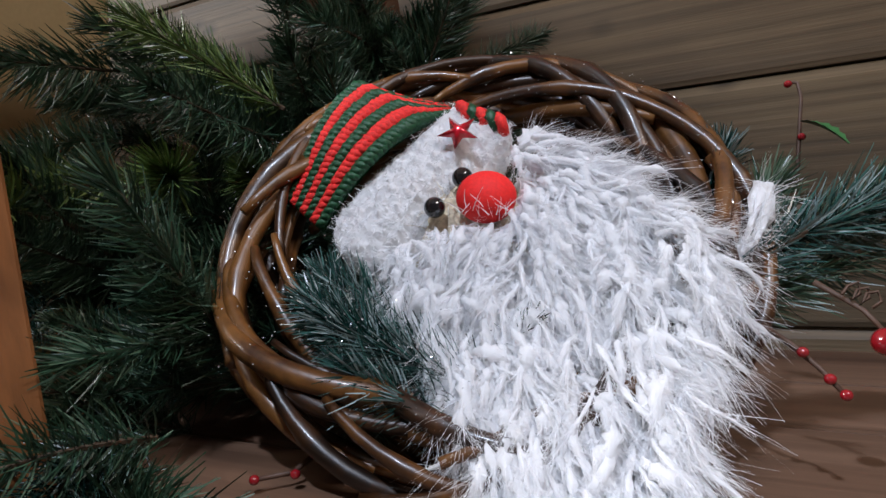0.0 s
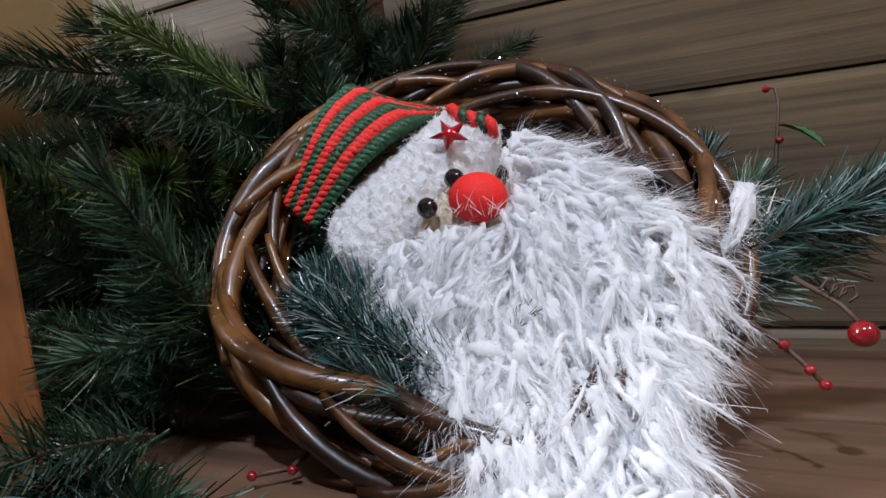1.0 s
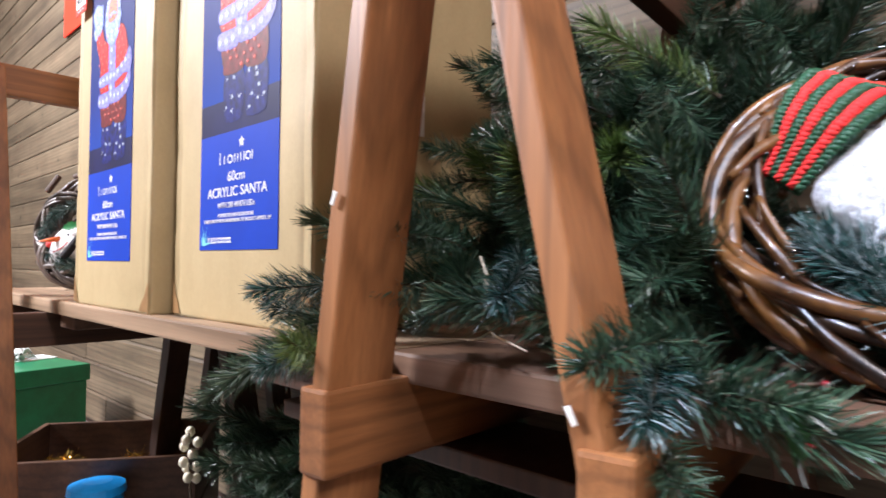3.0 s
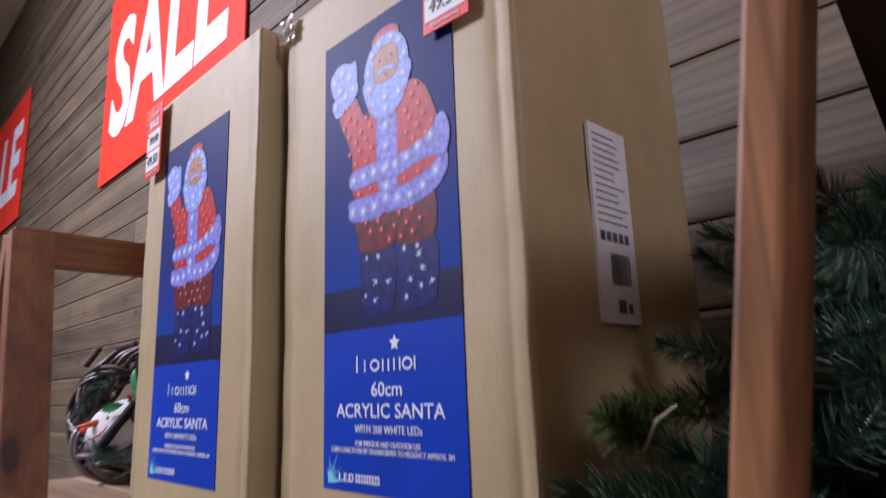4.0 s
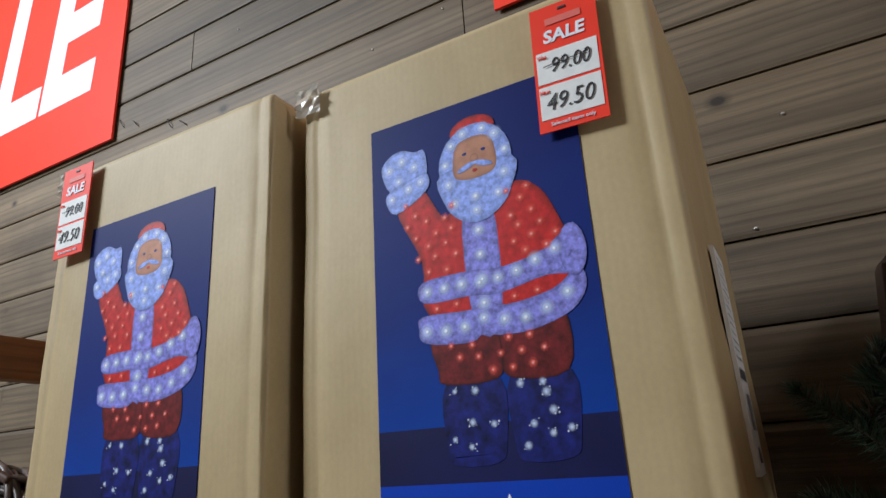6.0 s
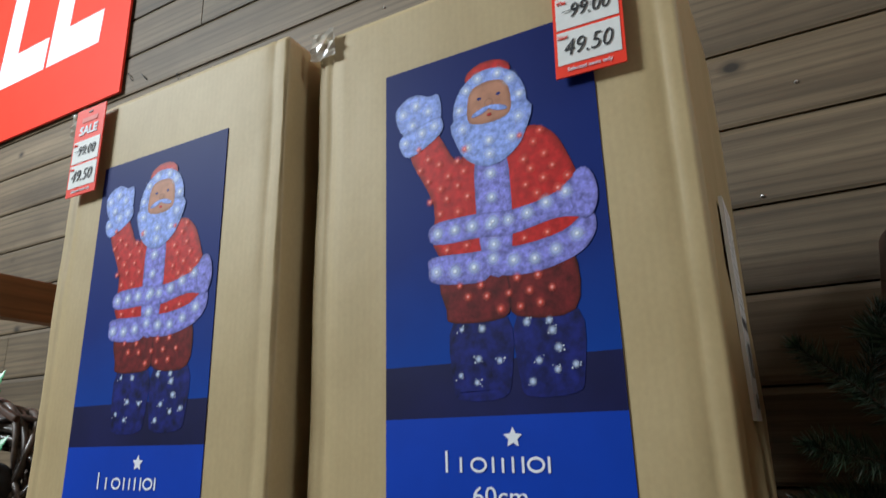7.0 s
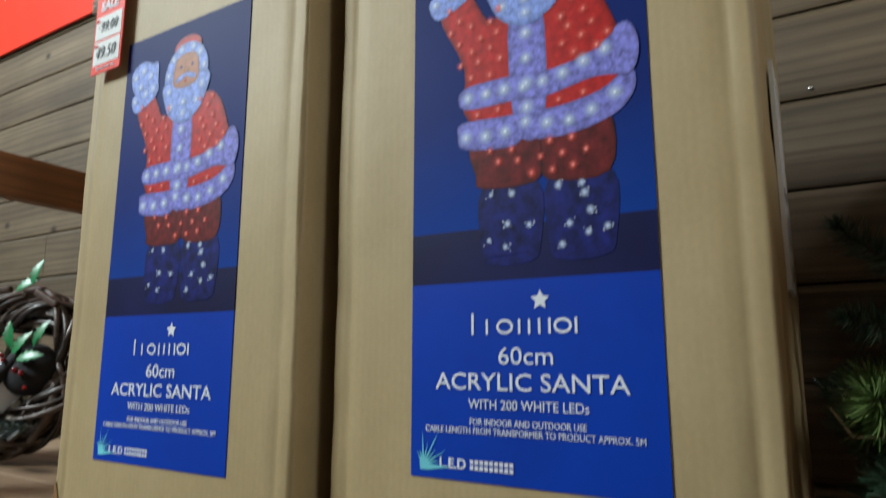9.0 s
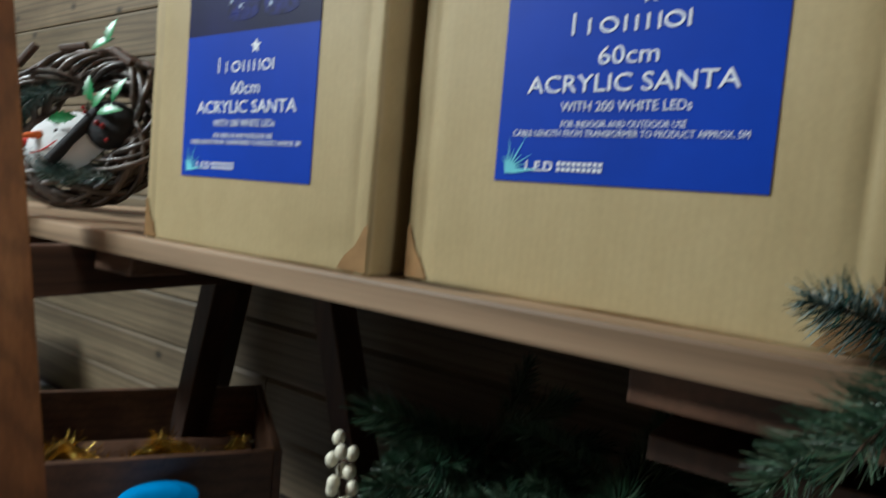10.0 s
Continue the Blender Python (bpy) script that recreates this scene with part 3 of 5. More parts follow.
def carton(at, label, width=0.39, depth=0.30, height=0.70, lab_x=0.094, lab_z=0.102, side_sheet=True, stretch=1.0):
    """Tall kraft carton, origin at its lower front left corner; bellied faces, softened corners, creases."""
    top = thing("cardboard_carton", label, "carton", at, "cartons on the shelf")
    bm = bmesh.new()
    nx, ny, nz = 20, 14, 34
    rng = Vector((at[0] * 7, 1.3, 2.2))

    def wrap(u, v, w):
        """A point of the rounded box surface for cube coordinates -1..1."""
        r = 0.005
        p = Vector((u * width / 2, v * depth / 2, w * height / 2))
        core = Vector((max(-width / 2 + r, min(width / 2 - r, p.x)), max(-depth / 2 + r, min(depth / 2 - r, p.y)), max(-height / 2 + r * 0.5, min(height / 2 - r * 0.5, p.z))))
        d = p - core
        if d.length > 1e-9:
            p = core + d.normalized() * min(d.length, r)
        belly = 0.0025 * (1 - u * u) * (1 - w * w) if v > 0.99 else 0.0
        p.y += belly * (1 if v > 0 else -1)
        if v < -0.99 and abs(abs(u) - 0.9) < 0.001:
            p.y += 0.0013 + 0.0012 * noise.noise(Vector((u * 3, 2.0, w * 5)))  # scored crease beside the edge
        k = 0.0022 * noise.noise(Vector((p.x * 9, p.y * 9, p.z * 6)) + rng) + 0.0012 * noise.noise(p * 31 + rng)
        n = Vector((u if abs(u) > 0.99 else 0, v if abs(v) > 0.99 else 0, w if abs(w) > 0.99 else 0))
        if n.length:
            inner = abs(p.x) < width / 2 - 0.07 and v < -0.99
            p += n.normalized() * k * (0.08 if inner else 1.0)
        if abs(w) < 0.99 and abs(u) > 0.99 and abs(v) > 0.99:
            p += Vector((-u, -v, 0)) * abs(noise.noise(Vector((u * 3, v * 2, p.z * 9)) + rng)) * 0.0035
        return p + Vector((width / 2, depth / 2, height / 2))
    grid = {}

    def vert(u, v, w):
        key = (round(u, 4), round(v, 4), round(w, 4))
        if key not in grid:
            grid[key] = bm.verts.new(wrap(u, v, w))
        return grid[key]

    def steps(n):
        """Even steps with a few more close to both ends."""
        s = [2 * i / n - 1 for i in range(n + 1)]
        return sorted({round(q, 5) for q in s + [-0.985, 0.985, -0.97, 0.97, -0.945, 0.945, -0.885, 0.885, -0.9, 0.9, -0.915, 0.915]})
    xs, ys, zs = steps(nx), steps(ny), steps(nz)
    for A, B, f in ((xs, zs, lambda a, b: (a, -1, b)), (xs, zs, lambda a, b: (a, 1, b)), (ys, zs, lambda a, b: (-1, a, b)), (ys, zs, lambda a, b: (1, a, b)),
                    (xs, ys, lambda a, b: (a, b, -1)), (xs, ys, lambda a, b: (a, b, 1))):
        for i in range(len(A) - 1):
            for j in range(len(B) - 1):
                bm.faces.new([vert(*f(*q)) for q in ((A[i], B[j]), (A[i + 1], B[j]), (A[i + 1], B[j + 1]), (A[i], B[j + 1]))])
    bmesh.ops.recalc_face_normals(bm, faces=bm.faces)
    body = part("body", bm, M_CARD, top, smooth=True)
    # top seam: two flaps that meet, under a strip of tape
    bm = bmesh.new()
    block(bm, 0.012, width - 0.012, 0.012, depth / 2 - 0.002, height - 0.004, height + 0.004, 0.001)
    part("flap", bm, M_CARD, top)
    part("flap", block(bmesh.new(), 0.012, width - 0.012, depth / 2 + 0.002, depth - 0.012, height - 0.004, height + 0.004, 0.001), M_CARD, top)
    # paper tape on the lower corners
    for apex, foot, tall in ((0.002, 0.028, 0.052), (width - 0.002, width - 0.040, 0.048)):
        bm = bmesh.new()
        outline(bm, [(apex, 0.004), (foot, 0.004), (foot + (apex - foot) * 0.25, 0.018), (foot + (apex - foot) * 0.6, tall * 0.6), (apex + (foot - apex) * 0.12, tall), (apex, tall * 1.05)], -0.0012)
        part("corner_tape", bm, M_TAPE_BROWN, top, "torn brown corner tape")
    # crinkled clear tape on an upper corner
    bm = bmesh.new()
    tr = random.Random(5)
    pts = [[bm.verts.new((-0.006 + 0.034 * i / 6 + tr.uniform(-0.002, 0.002), -0.005 - tr.uniform(0, 0.006), height - 0.030 + 0.034 * j / 6 + tr.uniform(-0.002, 0.002))) for j in range(7)] for i in range(7)]
    for i in range(6):
        for j in range(6):
            bm.faces.new((pts[i][j], pts[i + 1][j], pts[i + 1][j + 1], pts[i][j + 1]))
    part("clear_tape", bm, M_CLEARTAPE, top, "crinkled shiny clear tape")
    # printed panel
    bm = bmesh.new()
    block(bm, 0, LAB_W, 0.0, 0.0012, 0.0, LAB_H * 0.318)
    panel = part("printed_panel", bm, M_BLUE, top, "glossy blue printed panel", at=Matrix.Translation((lab_x, -0.0011, lab_z)) @ Matrix.Diagonal((stretch, 1, 1, 1)))
    part("night_sky_print", block(bmesh.new(), 0, LAB_W, 0.0, 0.0012, LAB_H * 0.407, LAB_H), M_SKYPRINT, panel)
    part("dark_floor_print", block(bmesh.new(), 0, LAB_W, 0.0, 0.0012, LAB_H * 0.318, LAB_H * 0.407), M_NAVYFLOOR, panel)
    figure(panel)
    W, H = LAB_W, LAB_H

    def line(words, u0, u1, v0, v1, slant=0.0, bold=0.0):
        lettering("lettering", words, (u1 - u0) * W, (v1 - v0) * H, M_WHITEINK, panel, ((u0 + u1) / 2 * W, -0.0004, (v0 + v1) / 2 * H), slant, bold)
    # maker's mark: plain strokes, rings and a small star
    z0, thin = 0.2315 * H, 0.0022

    def shape(polys):
        bm = bmesh.new()
        for q in polys:
            outline(bm, q, -0.0006)
        part("mark_shape", bm, M_WHITEINK, panel)
    for u, tall in ((0.278, 1.0), (0.34, 0.7), (0.475, 0.7), (0.515, 0.66), (0.555, 0.7), (0.595, 0.7), (0.695, 0.7)):
        shape([[(u * W, z0), (u * W + thin, z0), (u * W + thin, z0 + tall * 0.034 * H), (u * W, z0 + tall * 0.034 * H)]])
    for u, low, high in ((0.385, 0.0, 0.7), (0.615, 0.0, 0.7)):
        c, r = ((u + 0.035) * W, z0 + (low + high) / 2 * 0.034 * H), (0.035 * W, (high - low) / 2 * 0.034 * H)
        a, b = ellipse(*c, *r, 18), ellipse(*c, r[0] - thin, r[1] - thin, 18)
        shape([[a[i], a[(i + 1) % 18], b[(i + 1) % 18], b[i]] for i in range(18)])
    shape([star_points(0.565 * W, 0.284 * H, 0.0085, 0.0042, 0.3)])
    line("60cm", 0.392, 0.61, 0.184, 0.211)
    line("ACRYLIC SANTA", 0.115, 0.882, 0.143, 0.170, 0, 0.004)
    line("WITH 200 WHITE LEDs", 0.262, 0.737, 0.1135, 0.1285)
    line("FOR INDOOR AND OUTDOOR USE", 0.268, 0.726, 0.0885, 0.0985)
    line("CABLE LENGTH FROM TRANSFORMER TO PRODUCT APPROX. 5M", 0.07, 0.925, 0.074, 0.084)
    line("L.E.D", 0.135, 0.25, 0.018, 0.034, 0, 0.02)
    bm = bmesh.new()
    for v in (0.028, 0.019):
        for i in range(9):
            u = 0.268 + i * 0.0205
            outline(bm, [(u * W, v * H), ((u + 0.015) * W, v * H), ((u + 0.015) * W, (v + 0.006) * H), (u * W, (v + 0.006) * H)], -0.0008)
    part("small_print", bm, M_WHITEINK, panel)
    bm = bmesh.new()
    starburst(bm, 0.06 * W, 0.02 * H, -0.0008)
    part("starburst", bm, M_CYAN, panel, "pale cyan burst")
    if side_sheet:
        # white sheet on the right flank, with lines of print and a bar code
        sheet = part("side_sheet", block(bmesh.new(), width + 0.001, width + 0.0045, 0.103, 0.173, 0.258, 0.458), M_PAPER, top, "white data sheet with a bar code")
        bm = bmesh.new()
        rr = random.Random(3)
        x = width + 0.005

        def bar(y0, y1, z0, z1):
            vs = [bm.verts.new((x, y, z)) for y, z in ((y0, z0), (y1, z0), (y1, z1), (y0, z1))]
            bm.faces.new(vs)
        for i in range(13):
            z = 0.447 - i * 0.0075
            bar(0.109, 0.109 + rr.uniform(0.035, 0.058), z, z + 0.0010)
        for i in range(5):
            bar(0.110 + i * 0.011, 0.118 + i * 0.011, 0.338, 0.3475)
        y = 0.124
        for i in range(16):
            w = rr.choice((0.0008, 0.0012, 0.002))
            bar(y, y + w, 0.295, 0.326)
            y += w + rr.choice((0.0007, 0.0012))
        bar(0.132, 0.146, 0.268, 0.281)
        bar(0.150, 0.158, 0.268, 0.278)
        part("print", bm, M_GREYINK, sheet)
    return top


def sky_print():
    """Night-blue print, a little lighter low down, as inked."""
    m, nt, nodes, links, bsdf = nodes_of("night_blue_print")
    g = nt.nodes.new("ShaderNodeSeparateXYZ")
    links.new(coords(nt, (1, 1, 1), False), g.inputs[0])
    n = add(nt, "ShaderNodeTexNoise", Scale=14.0, Detail=3.0)
    links.new(coords(nt, (1, 1, 1)), n.inputs["Vector"])
    mix = nt.nodes.new("ShaderNodeMath")
    mix.operation = "MULTIPLY_ADD"
    links.new(n.outputs["Fac"], mix.inputs[0])
    mix.inputs[1].default_value = 0.08
    links.new(g.outputs["Z"], mix.inputs[2])
    links.new(ramp(nt, mix.outputs[0], [(0.22, (0.008, 0.05, 0.33)), (0.36, (0.008, 0.022, 0.17)), (0.56, (0.007, 0.014, 0.115))]), bsdf.inputs["Base Color"])
    bsdf.inputs["Roughness"].default_value, bsdf.inputs["Specular IOR Level"].default_value = 0.55, 0.12
    return m


M_SKYPRINT = sky_print()
M_CLEARTAPE = plain("clear_tape_film", (0.7, 0.66, 0.58), 0.12, 0.0, 0, 50, 0.1)
M_CLEARTAPE.node_tree.nodes["Principled BSDF"].inputs["Transmission Weight"].default_value = 0.45
carton((-0.094, 0.0, SHELF_Z), "tall brown cardboard carton with a blue printed panel, beside the sawhorse", depth=0.32)
carton((-0.506, -0.029, SHELF_Z), "tall brown cardboard carton with a blue printed panel, beside its twin", 0.39, 0.30, 0.70, 0.077, 0.085, False, 1.03)


# ---- sale cards ----
def price_tag(at, turn, name_label):
    """Red card with two white fields; hangs on a carton."""
    tag = thing("price_tag", name_label, "price tag", Matrix.Translation(at) @ pose(0, 0, 0, 0, turn, 0), "price tags on the cartons")
    w, h = 0.063, 0.13
    bm = bmesh.new()
    block(bm, -w / 2, w / 2, -0.0008, 0.0008, -h, 0)
    part("card", bm, M_SIGNRED, tag)
    for z in (-0.082, -0.118):
        part("white_field", block(bmesh.new(), -w / 2 + 0.003, w / 2 - 0.003, -0.0014, 0.0, z, z + 0.033), M_PAPER, tag)
    bm = bmesh.new()
    outline(bm, [(-0.017, -0.0215), (0.017, -0.0215), (0.017, -0.0145), (-0.017, -0.0145)], -0.0016)
    part("maker_mark", bm, M_PALEINK, tag)
    lettering("lettering", "SALE", 0.04, 0.0135, M_WHITEINK, tag, (0, -0.0014, -0.034), 0.1, 0.03)
    lettering("lettering", "99.00", 0.036, 0.014, M_BLACKINK, tag, (0.004, -0.0022, -0.065), 0.25, -0.012)
    lettering("lettering", "49.50", 0.044, 0.016, M_BLACKINK, tag, (0.0, -0.0022, -0.102), 0.25, -0.012)
    lettering("lettering", "Was", 0.009, 0.0042, M_SIGNRED, tag, (-0.023, -0.0022, -0.0545))
    lettering("lettering", "Now", 0.009, 0.0042, M_SIGNRED, tag, (-0.023, -0.0022, -0.0905))
    lettering("lettering", "Selected items only", 0.04, 0.005, M_WHITEINK, tag, (0, -0.0014, -0.124))
    bm = bmesh.new()
    outline(bm, [(-0.022, -0.0655), (0.022, -0.0625), (0.022, -0.0617), (-0.022, -0.0645)], -0.0027)
    part("pen_stroke", bm, M_BLACKINK, tag)
    part("hook", block(bmesh.new(), -0.004, 0.004, -0.0018, 0.002, -0.008, -0.0055, 0.0005), M_BLACKINK, tag)
    return tag


price_tag((0.223, -0.0085, SHELF_Z + 0.685), 1.5, "red and white sale price tag on the nearer carton")
price_tag((-0.463, -0.040, SHELF_Z + 0.703), 0, "red and white sale price tag on the farther carton")


def sale_sign(x0, x1, z0, z1, label):
    sign = thing("sale_sign", label, "sign", ((x0 + x1) / 2, WALL_Y - 0.012, (z0 + z1) / 2), "sale signs on the plank wall")
    w, h = x1 - x0, z1 - z0
    part("board", block(bmesh.new(), -w / 2, w / 2, -0.004, 0.004, -h / 2, h / 2), M_SIGNRED, sign)
    lettering("lettering", "SALE", w * 0.86, h * 0.60, M_WHITEINK, sign, (0, -0.0048, 0), 0.08, 0.03)
    return sign


sale_sign(-3.14, -1.445, 2.10, 3.25, "large red sale sign with white capital letters on the wall")
sale_sign(-7.2, -5.23, 2.38, 3.52, "large red sale sign with white capital letters, farther along the wall")
sale_sign(-0.079, 1.55, 1.985, 3.1, "large red sale sign with white capital letters above the cartons")


# ---- greenery ----
def needle_paint(name, stops, rough=0.38):
    """Plastic needles, each with its own tone."""
    m, nt, nodes, links, bsdf = nodes_of(name)
    g = nt.nodes.new("ShaderNodeNewGeometry")
    info = nt.nodes.new("ShaderNodeObjectInfo")
    s = nt.nodes.new("ShaderNodeMath")
    s.operation = "MULTIPLY_ADD"
    links.new(info.outputs["Random"], s.inputs[0])
    s.inputs[1].default_value = 0.3
    links.new(g.outputs["Random Per Island"], s.inputs[2])
    links.new(ramp(nt, s.outputs[0], stops), bsdf.inputs["Base Color"])
    bsdf.inputs["Roughness"].default_value = rough
    bsdf.inputs["Specular IOR Level"].default_value = 0.6
    return m


M_NEEDLE = needle_paint("dark_green_needles", [(0.0, (0.011, 0.030, 0.017)), (0.5, (0.020, 0.052, 0.027)), (0.9, (0.037, 0.082, 0.042)), (1.25, (0.095, 0.145, 0.09))])
M_LIME = needle_paint("yellow_green_needles", [(0.0, (0.04, 0.075, 0.014)), (0.6, (0.085, 0.14, 0.03)), (1.2, (0.15, 0.21, 0.06))])
M_FROST = needle_paint("blue_green_frosted_needles", [(0.0, (0.004, 0.020, 0.017)), (0.6, (0.009, 0.040, 0.032)), (1.0, (0.022, 0.075, 0.062)), (1.10, (0.04, 0.11, 0.095)), (1.18, (0.30, 0.38, 0.38))], 0.24)
M_STEM = plain("brown_wire_stem", (0.05, 0.03, 0.015), 0.7)


def pine_branch(name, length, count, needle, paint, seed, spread=1.0, droop=0.0, rosette=False):
    """A wired branch along +x, set round with flat curved needles that thin out towards its tip."""
    rng = random.Random(seed)
    verts, faces, inks = [], [], []

    def axis(s):
        return Vector((s * length, 0.012 * math.sin(s * 3 + seed), -droop * s * s * length))
    tube(verts, faces, [axis(i / 8) for i in range(9)], [0.0022 * (1 - 0.6 * i / 8) for i in range(9)], 5)
    inks += [1] * len(faces)
    for i in range(count):
        s = rng.random() ** 0.85
        if rosette:
            s = 0.72 + 0.28 * s
        p = axis(s)
        lean = rng.gauss(0.95, 0.18) if not rosette else rng.uniform(0.25, 1.5)
        if s > 0.9:
            lean *= rng.uniform(0.25, 0.9)
        a = rng.uniform(0, 2 * math.pi)
        out = Vector((0, math.cos(a), math.sin(a) * spread)).normalized()
        d = Vector((1, 0, 0)) * math.cos(lean) + out * math.sin(lean)
        n = needle * rng.uniform(0.65, 1.12) * (1.0 if s < 0.75 else 1.0 - 0.35 * (s - 0.75) / 0.25)
        side = d.cross(Vector((rng.uniform(-1, 1), rng.uniform(-1, 1), rng.uniform(-1, 1)))).normalized()
        w = rng.uniform(0.0005, 0.0009)
        bend = Vector((0.22 * n, 0, rng.uniform(-0.12, 0.05) * n))
        mid, tip = p + d * n * 0.55 + bend * 0.25, p + d * n + bend
        k = len(verts)
        verts += [p - side * w * 0.6, p + side * w * 0.6, mid + side * w, mid - side * w, tip + side * w * 0.35, tip - side * w * 0.35]
        faces += [(k, k + 1, k + 2, k + 3), (k + 3, k + 2, k + 4, k + 5)]
        inks += [0, 0]
    return mesh_from(name, verts, faces, [paint, M_STEM], inks)


BRANCH = {
    "long": pine_branch("branch", 0.24, 620, 0.034, M_NEEDLE, 1),
    "full": pine_branch("branch", 0.19, 620, 0.036, M_NEEDLE, 2, droop=0.2),
    "short": pine_branch("branch", 0.13, 430, 0.032, M_NEEDLE, 3),
    "lime": pine_branch("branch", 0.15, 420, 0.034, M_LIME, 4),
    "tip": pine_branch("branch", 0.10, 380, 0.036, M_LIME, 5, rosette=True),
    "frost": pine_branch("branch", 0.19, 680, 0.037, M_FROST, 6),
    "frond": pine_branch("branch", 0.20, 560, 0.040, M_NEEDLE, 7, spread=0.25),
}
BRANCH_LENGTH = {"long": 0.24, "full": 0.19, "short": 0.13, "lime": 0.15, "tip": 0.10, "frost": 0.19, "frond": 0.20}


def lay(kind, base, tip, parent, spin=0.0, name="branch", label="", fixed=False):
    """Sets a branch from base towards tip, stretched to reach it."""
    base, tip = Vector(base), Vector(tip)
    d = tip - base
    s = d.length / BRANCH_LENGTH[kind]
    m = Matrix.Translation(base) @ d.to_track_quat("X", "Z").to_matrix().to_4x4() @ pose(0, 0, 0, spin) @ Matrix.Diagonal((s, max(0.8, min(s, 1.15)), max(0.8, min(s, 1.15)), 1))
    return part(name, BRANCH[kind], None, parent, label, at=m)


garland = thing("pine_garland", "dark green artificial pine garland heaped on the shelf beside a carton", "garland")
lay("lime", (0.691, 0.19, 0.998), (0.586, 0.13, 1.075), garland, 0)
lay("long", (0.567, 0.2, 0.991), (0.398, 0.14, 1.082), garland, 40)
lay("full", (0.546, 0.2, 1.015), (0.473, 0.15, 1.048), garland, 40)
lay("full", (0.534, 0.16, 0.98), (0.472, 0.1, 1.003), garland, 10)
lay("full", (0.558, 0.4, 1.048), (0.747, 0.38, 1.083), garland, 0)
lay("full", (0.542, 0.42, 1.053), (0.563, 0.36, 1.131), garland, 80)
lay("frost", (0.608, 0.4, 1.047), (0.68, 0.38, 1.126), garland, 30)
lay("tip", (0.517, 0.24, 0.94), (0.603, 0.13, 0.946), garland, 0)
lay("tip", (0.592, 0.28, 0.931), (0.628, 0.2, 0.949), garland, 0)
lay("lime", (0.444, 0.24, 0.879), (0.418, 0.14, 0.969), garland, 0)
lay("lime", (0.514, 0.24, 0.9), (0.523, 0.1, 0.918), garland, 90)
lay("frond", (0.522, 0.17, 0.756), (0.667, 0.13, 0.874), garland, 0)
lay("long", (0.603, 0.16, 0.802), (0.592, 0.06, 0.837), garland, 0)
lay("full", (0.647, 0.12, 0.75), (0.626, 0.04, 0.796), garland, 0)
lay("frost", (0.621, 0.16, 0.765), (0.585, 0.08, 0.822), garland, 60)
lay("full", (0.63, 0.02, 0.751), (0.833, -0.02, 0.78), garland, 30)
lay("frost", (0.59, 0.1, 0.742), (0.692, 0, 0.759), garland, 0)
lay("long", (0.601, 0.22, 0.823), (0.654, 0.12, 0.869), garland, 0)
lay("full", (0.736, 0.02, 0.782), (0.734, -0.1, 0.806), garland, 0)
lay("frost", (0.709, 0.03, 0.782), (0.75, -0.08, 0.741), garland, 70)
lay("long", (0.678, 0.02, 0.741), (0.826, -0.03, 0.762), garland, 20)
lay("full", (0.68, -0.01, 0.741), (0.779, -0.06, 0.731), garland, 0)
lay("frond", (0.639, 0.1, 0.78), (0.721, 0.06, 0.86), garland, 0)
lay("frost", (0.371, 0.05, 0.815), (0.316, -0.08, 0.807), garland, 0)
lay("full", (0.381, 0.02, 0.791), (0.264, -0.09, 0.737), garland, 50)
lay("frost", (0.389, -0.02, 0.762), (0.357, -0.1, 0.733), garland, 0)
lay("lime", (0.412, -0.03, 0.733), (0.434, -0.12, 0.766), garland, 0)
lay("lime", (0.381, 0.08, 0.895), (0.338, 0.02, 0.929), garland, 0)
lay("full", (0.346, 0.06, 0.855), (0.338, -0.02, 0.848), garland, 90)
lay("tip", (0.571, 0.12, 0.903), (0.594, 0, 0.917), garland, 0)
lay("frost", (0.524, 0.1, 0.848), (0.594, -0.03, 0.807), garland, 0)
lay("long", (0.418, 0.3, 0.999), (0.342, 0.24, 1.083), garland, 0)
lay("frost", (0.391, 0.36, 1.023), (0.426, 0.34, 1.127), garland, 0)
lay("lime", (0.599, 0.14, 0.937), (0.576, 0.03, 0.935), garland, 0)
lay("full", (0.453, 0.08, 0.851), (0.492, -0.03, 0.889), garland, 0)
lay("full", (0.521, 0.05, 0.795), (0.487, -0.01, 0.806), garland, 0)
lay("frost", (0.338, 0.02, 0.765), (0.253, -0.03, 0.787), garland, 0)
lay("full", (0.338, 0, 0.751), (0.239, -0.1, 0.716), garland, 40)
lay("lime", (0.375, 0.16, 0.92), (0.338, 0.06, 0.934), garland, 0)
lay("tip", (0.338, 0.12, 0.909), (0.338, 0.04, 0.929), garland, 0)
lay("full", (0.406, 0.2, 0.94), (0.338, 0.14, 0.954), garland, 0)
lay("long", (0.416, 0.2, 0.96), (0.338, 0.14, 0.987), garland, 0)
lay("frost", (0.492, 0.26, 0.995), (0.433, 0.2, 1.01), garland, 0)
lay("tip", (0.338, 0.14, 0.896), (0.338, 0.05, 0.913), garland, 0)
fill = random.Random(21)
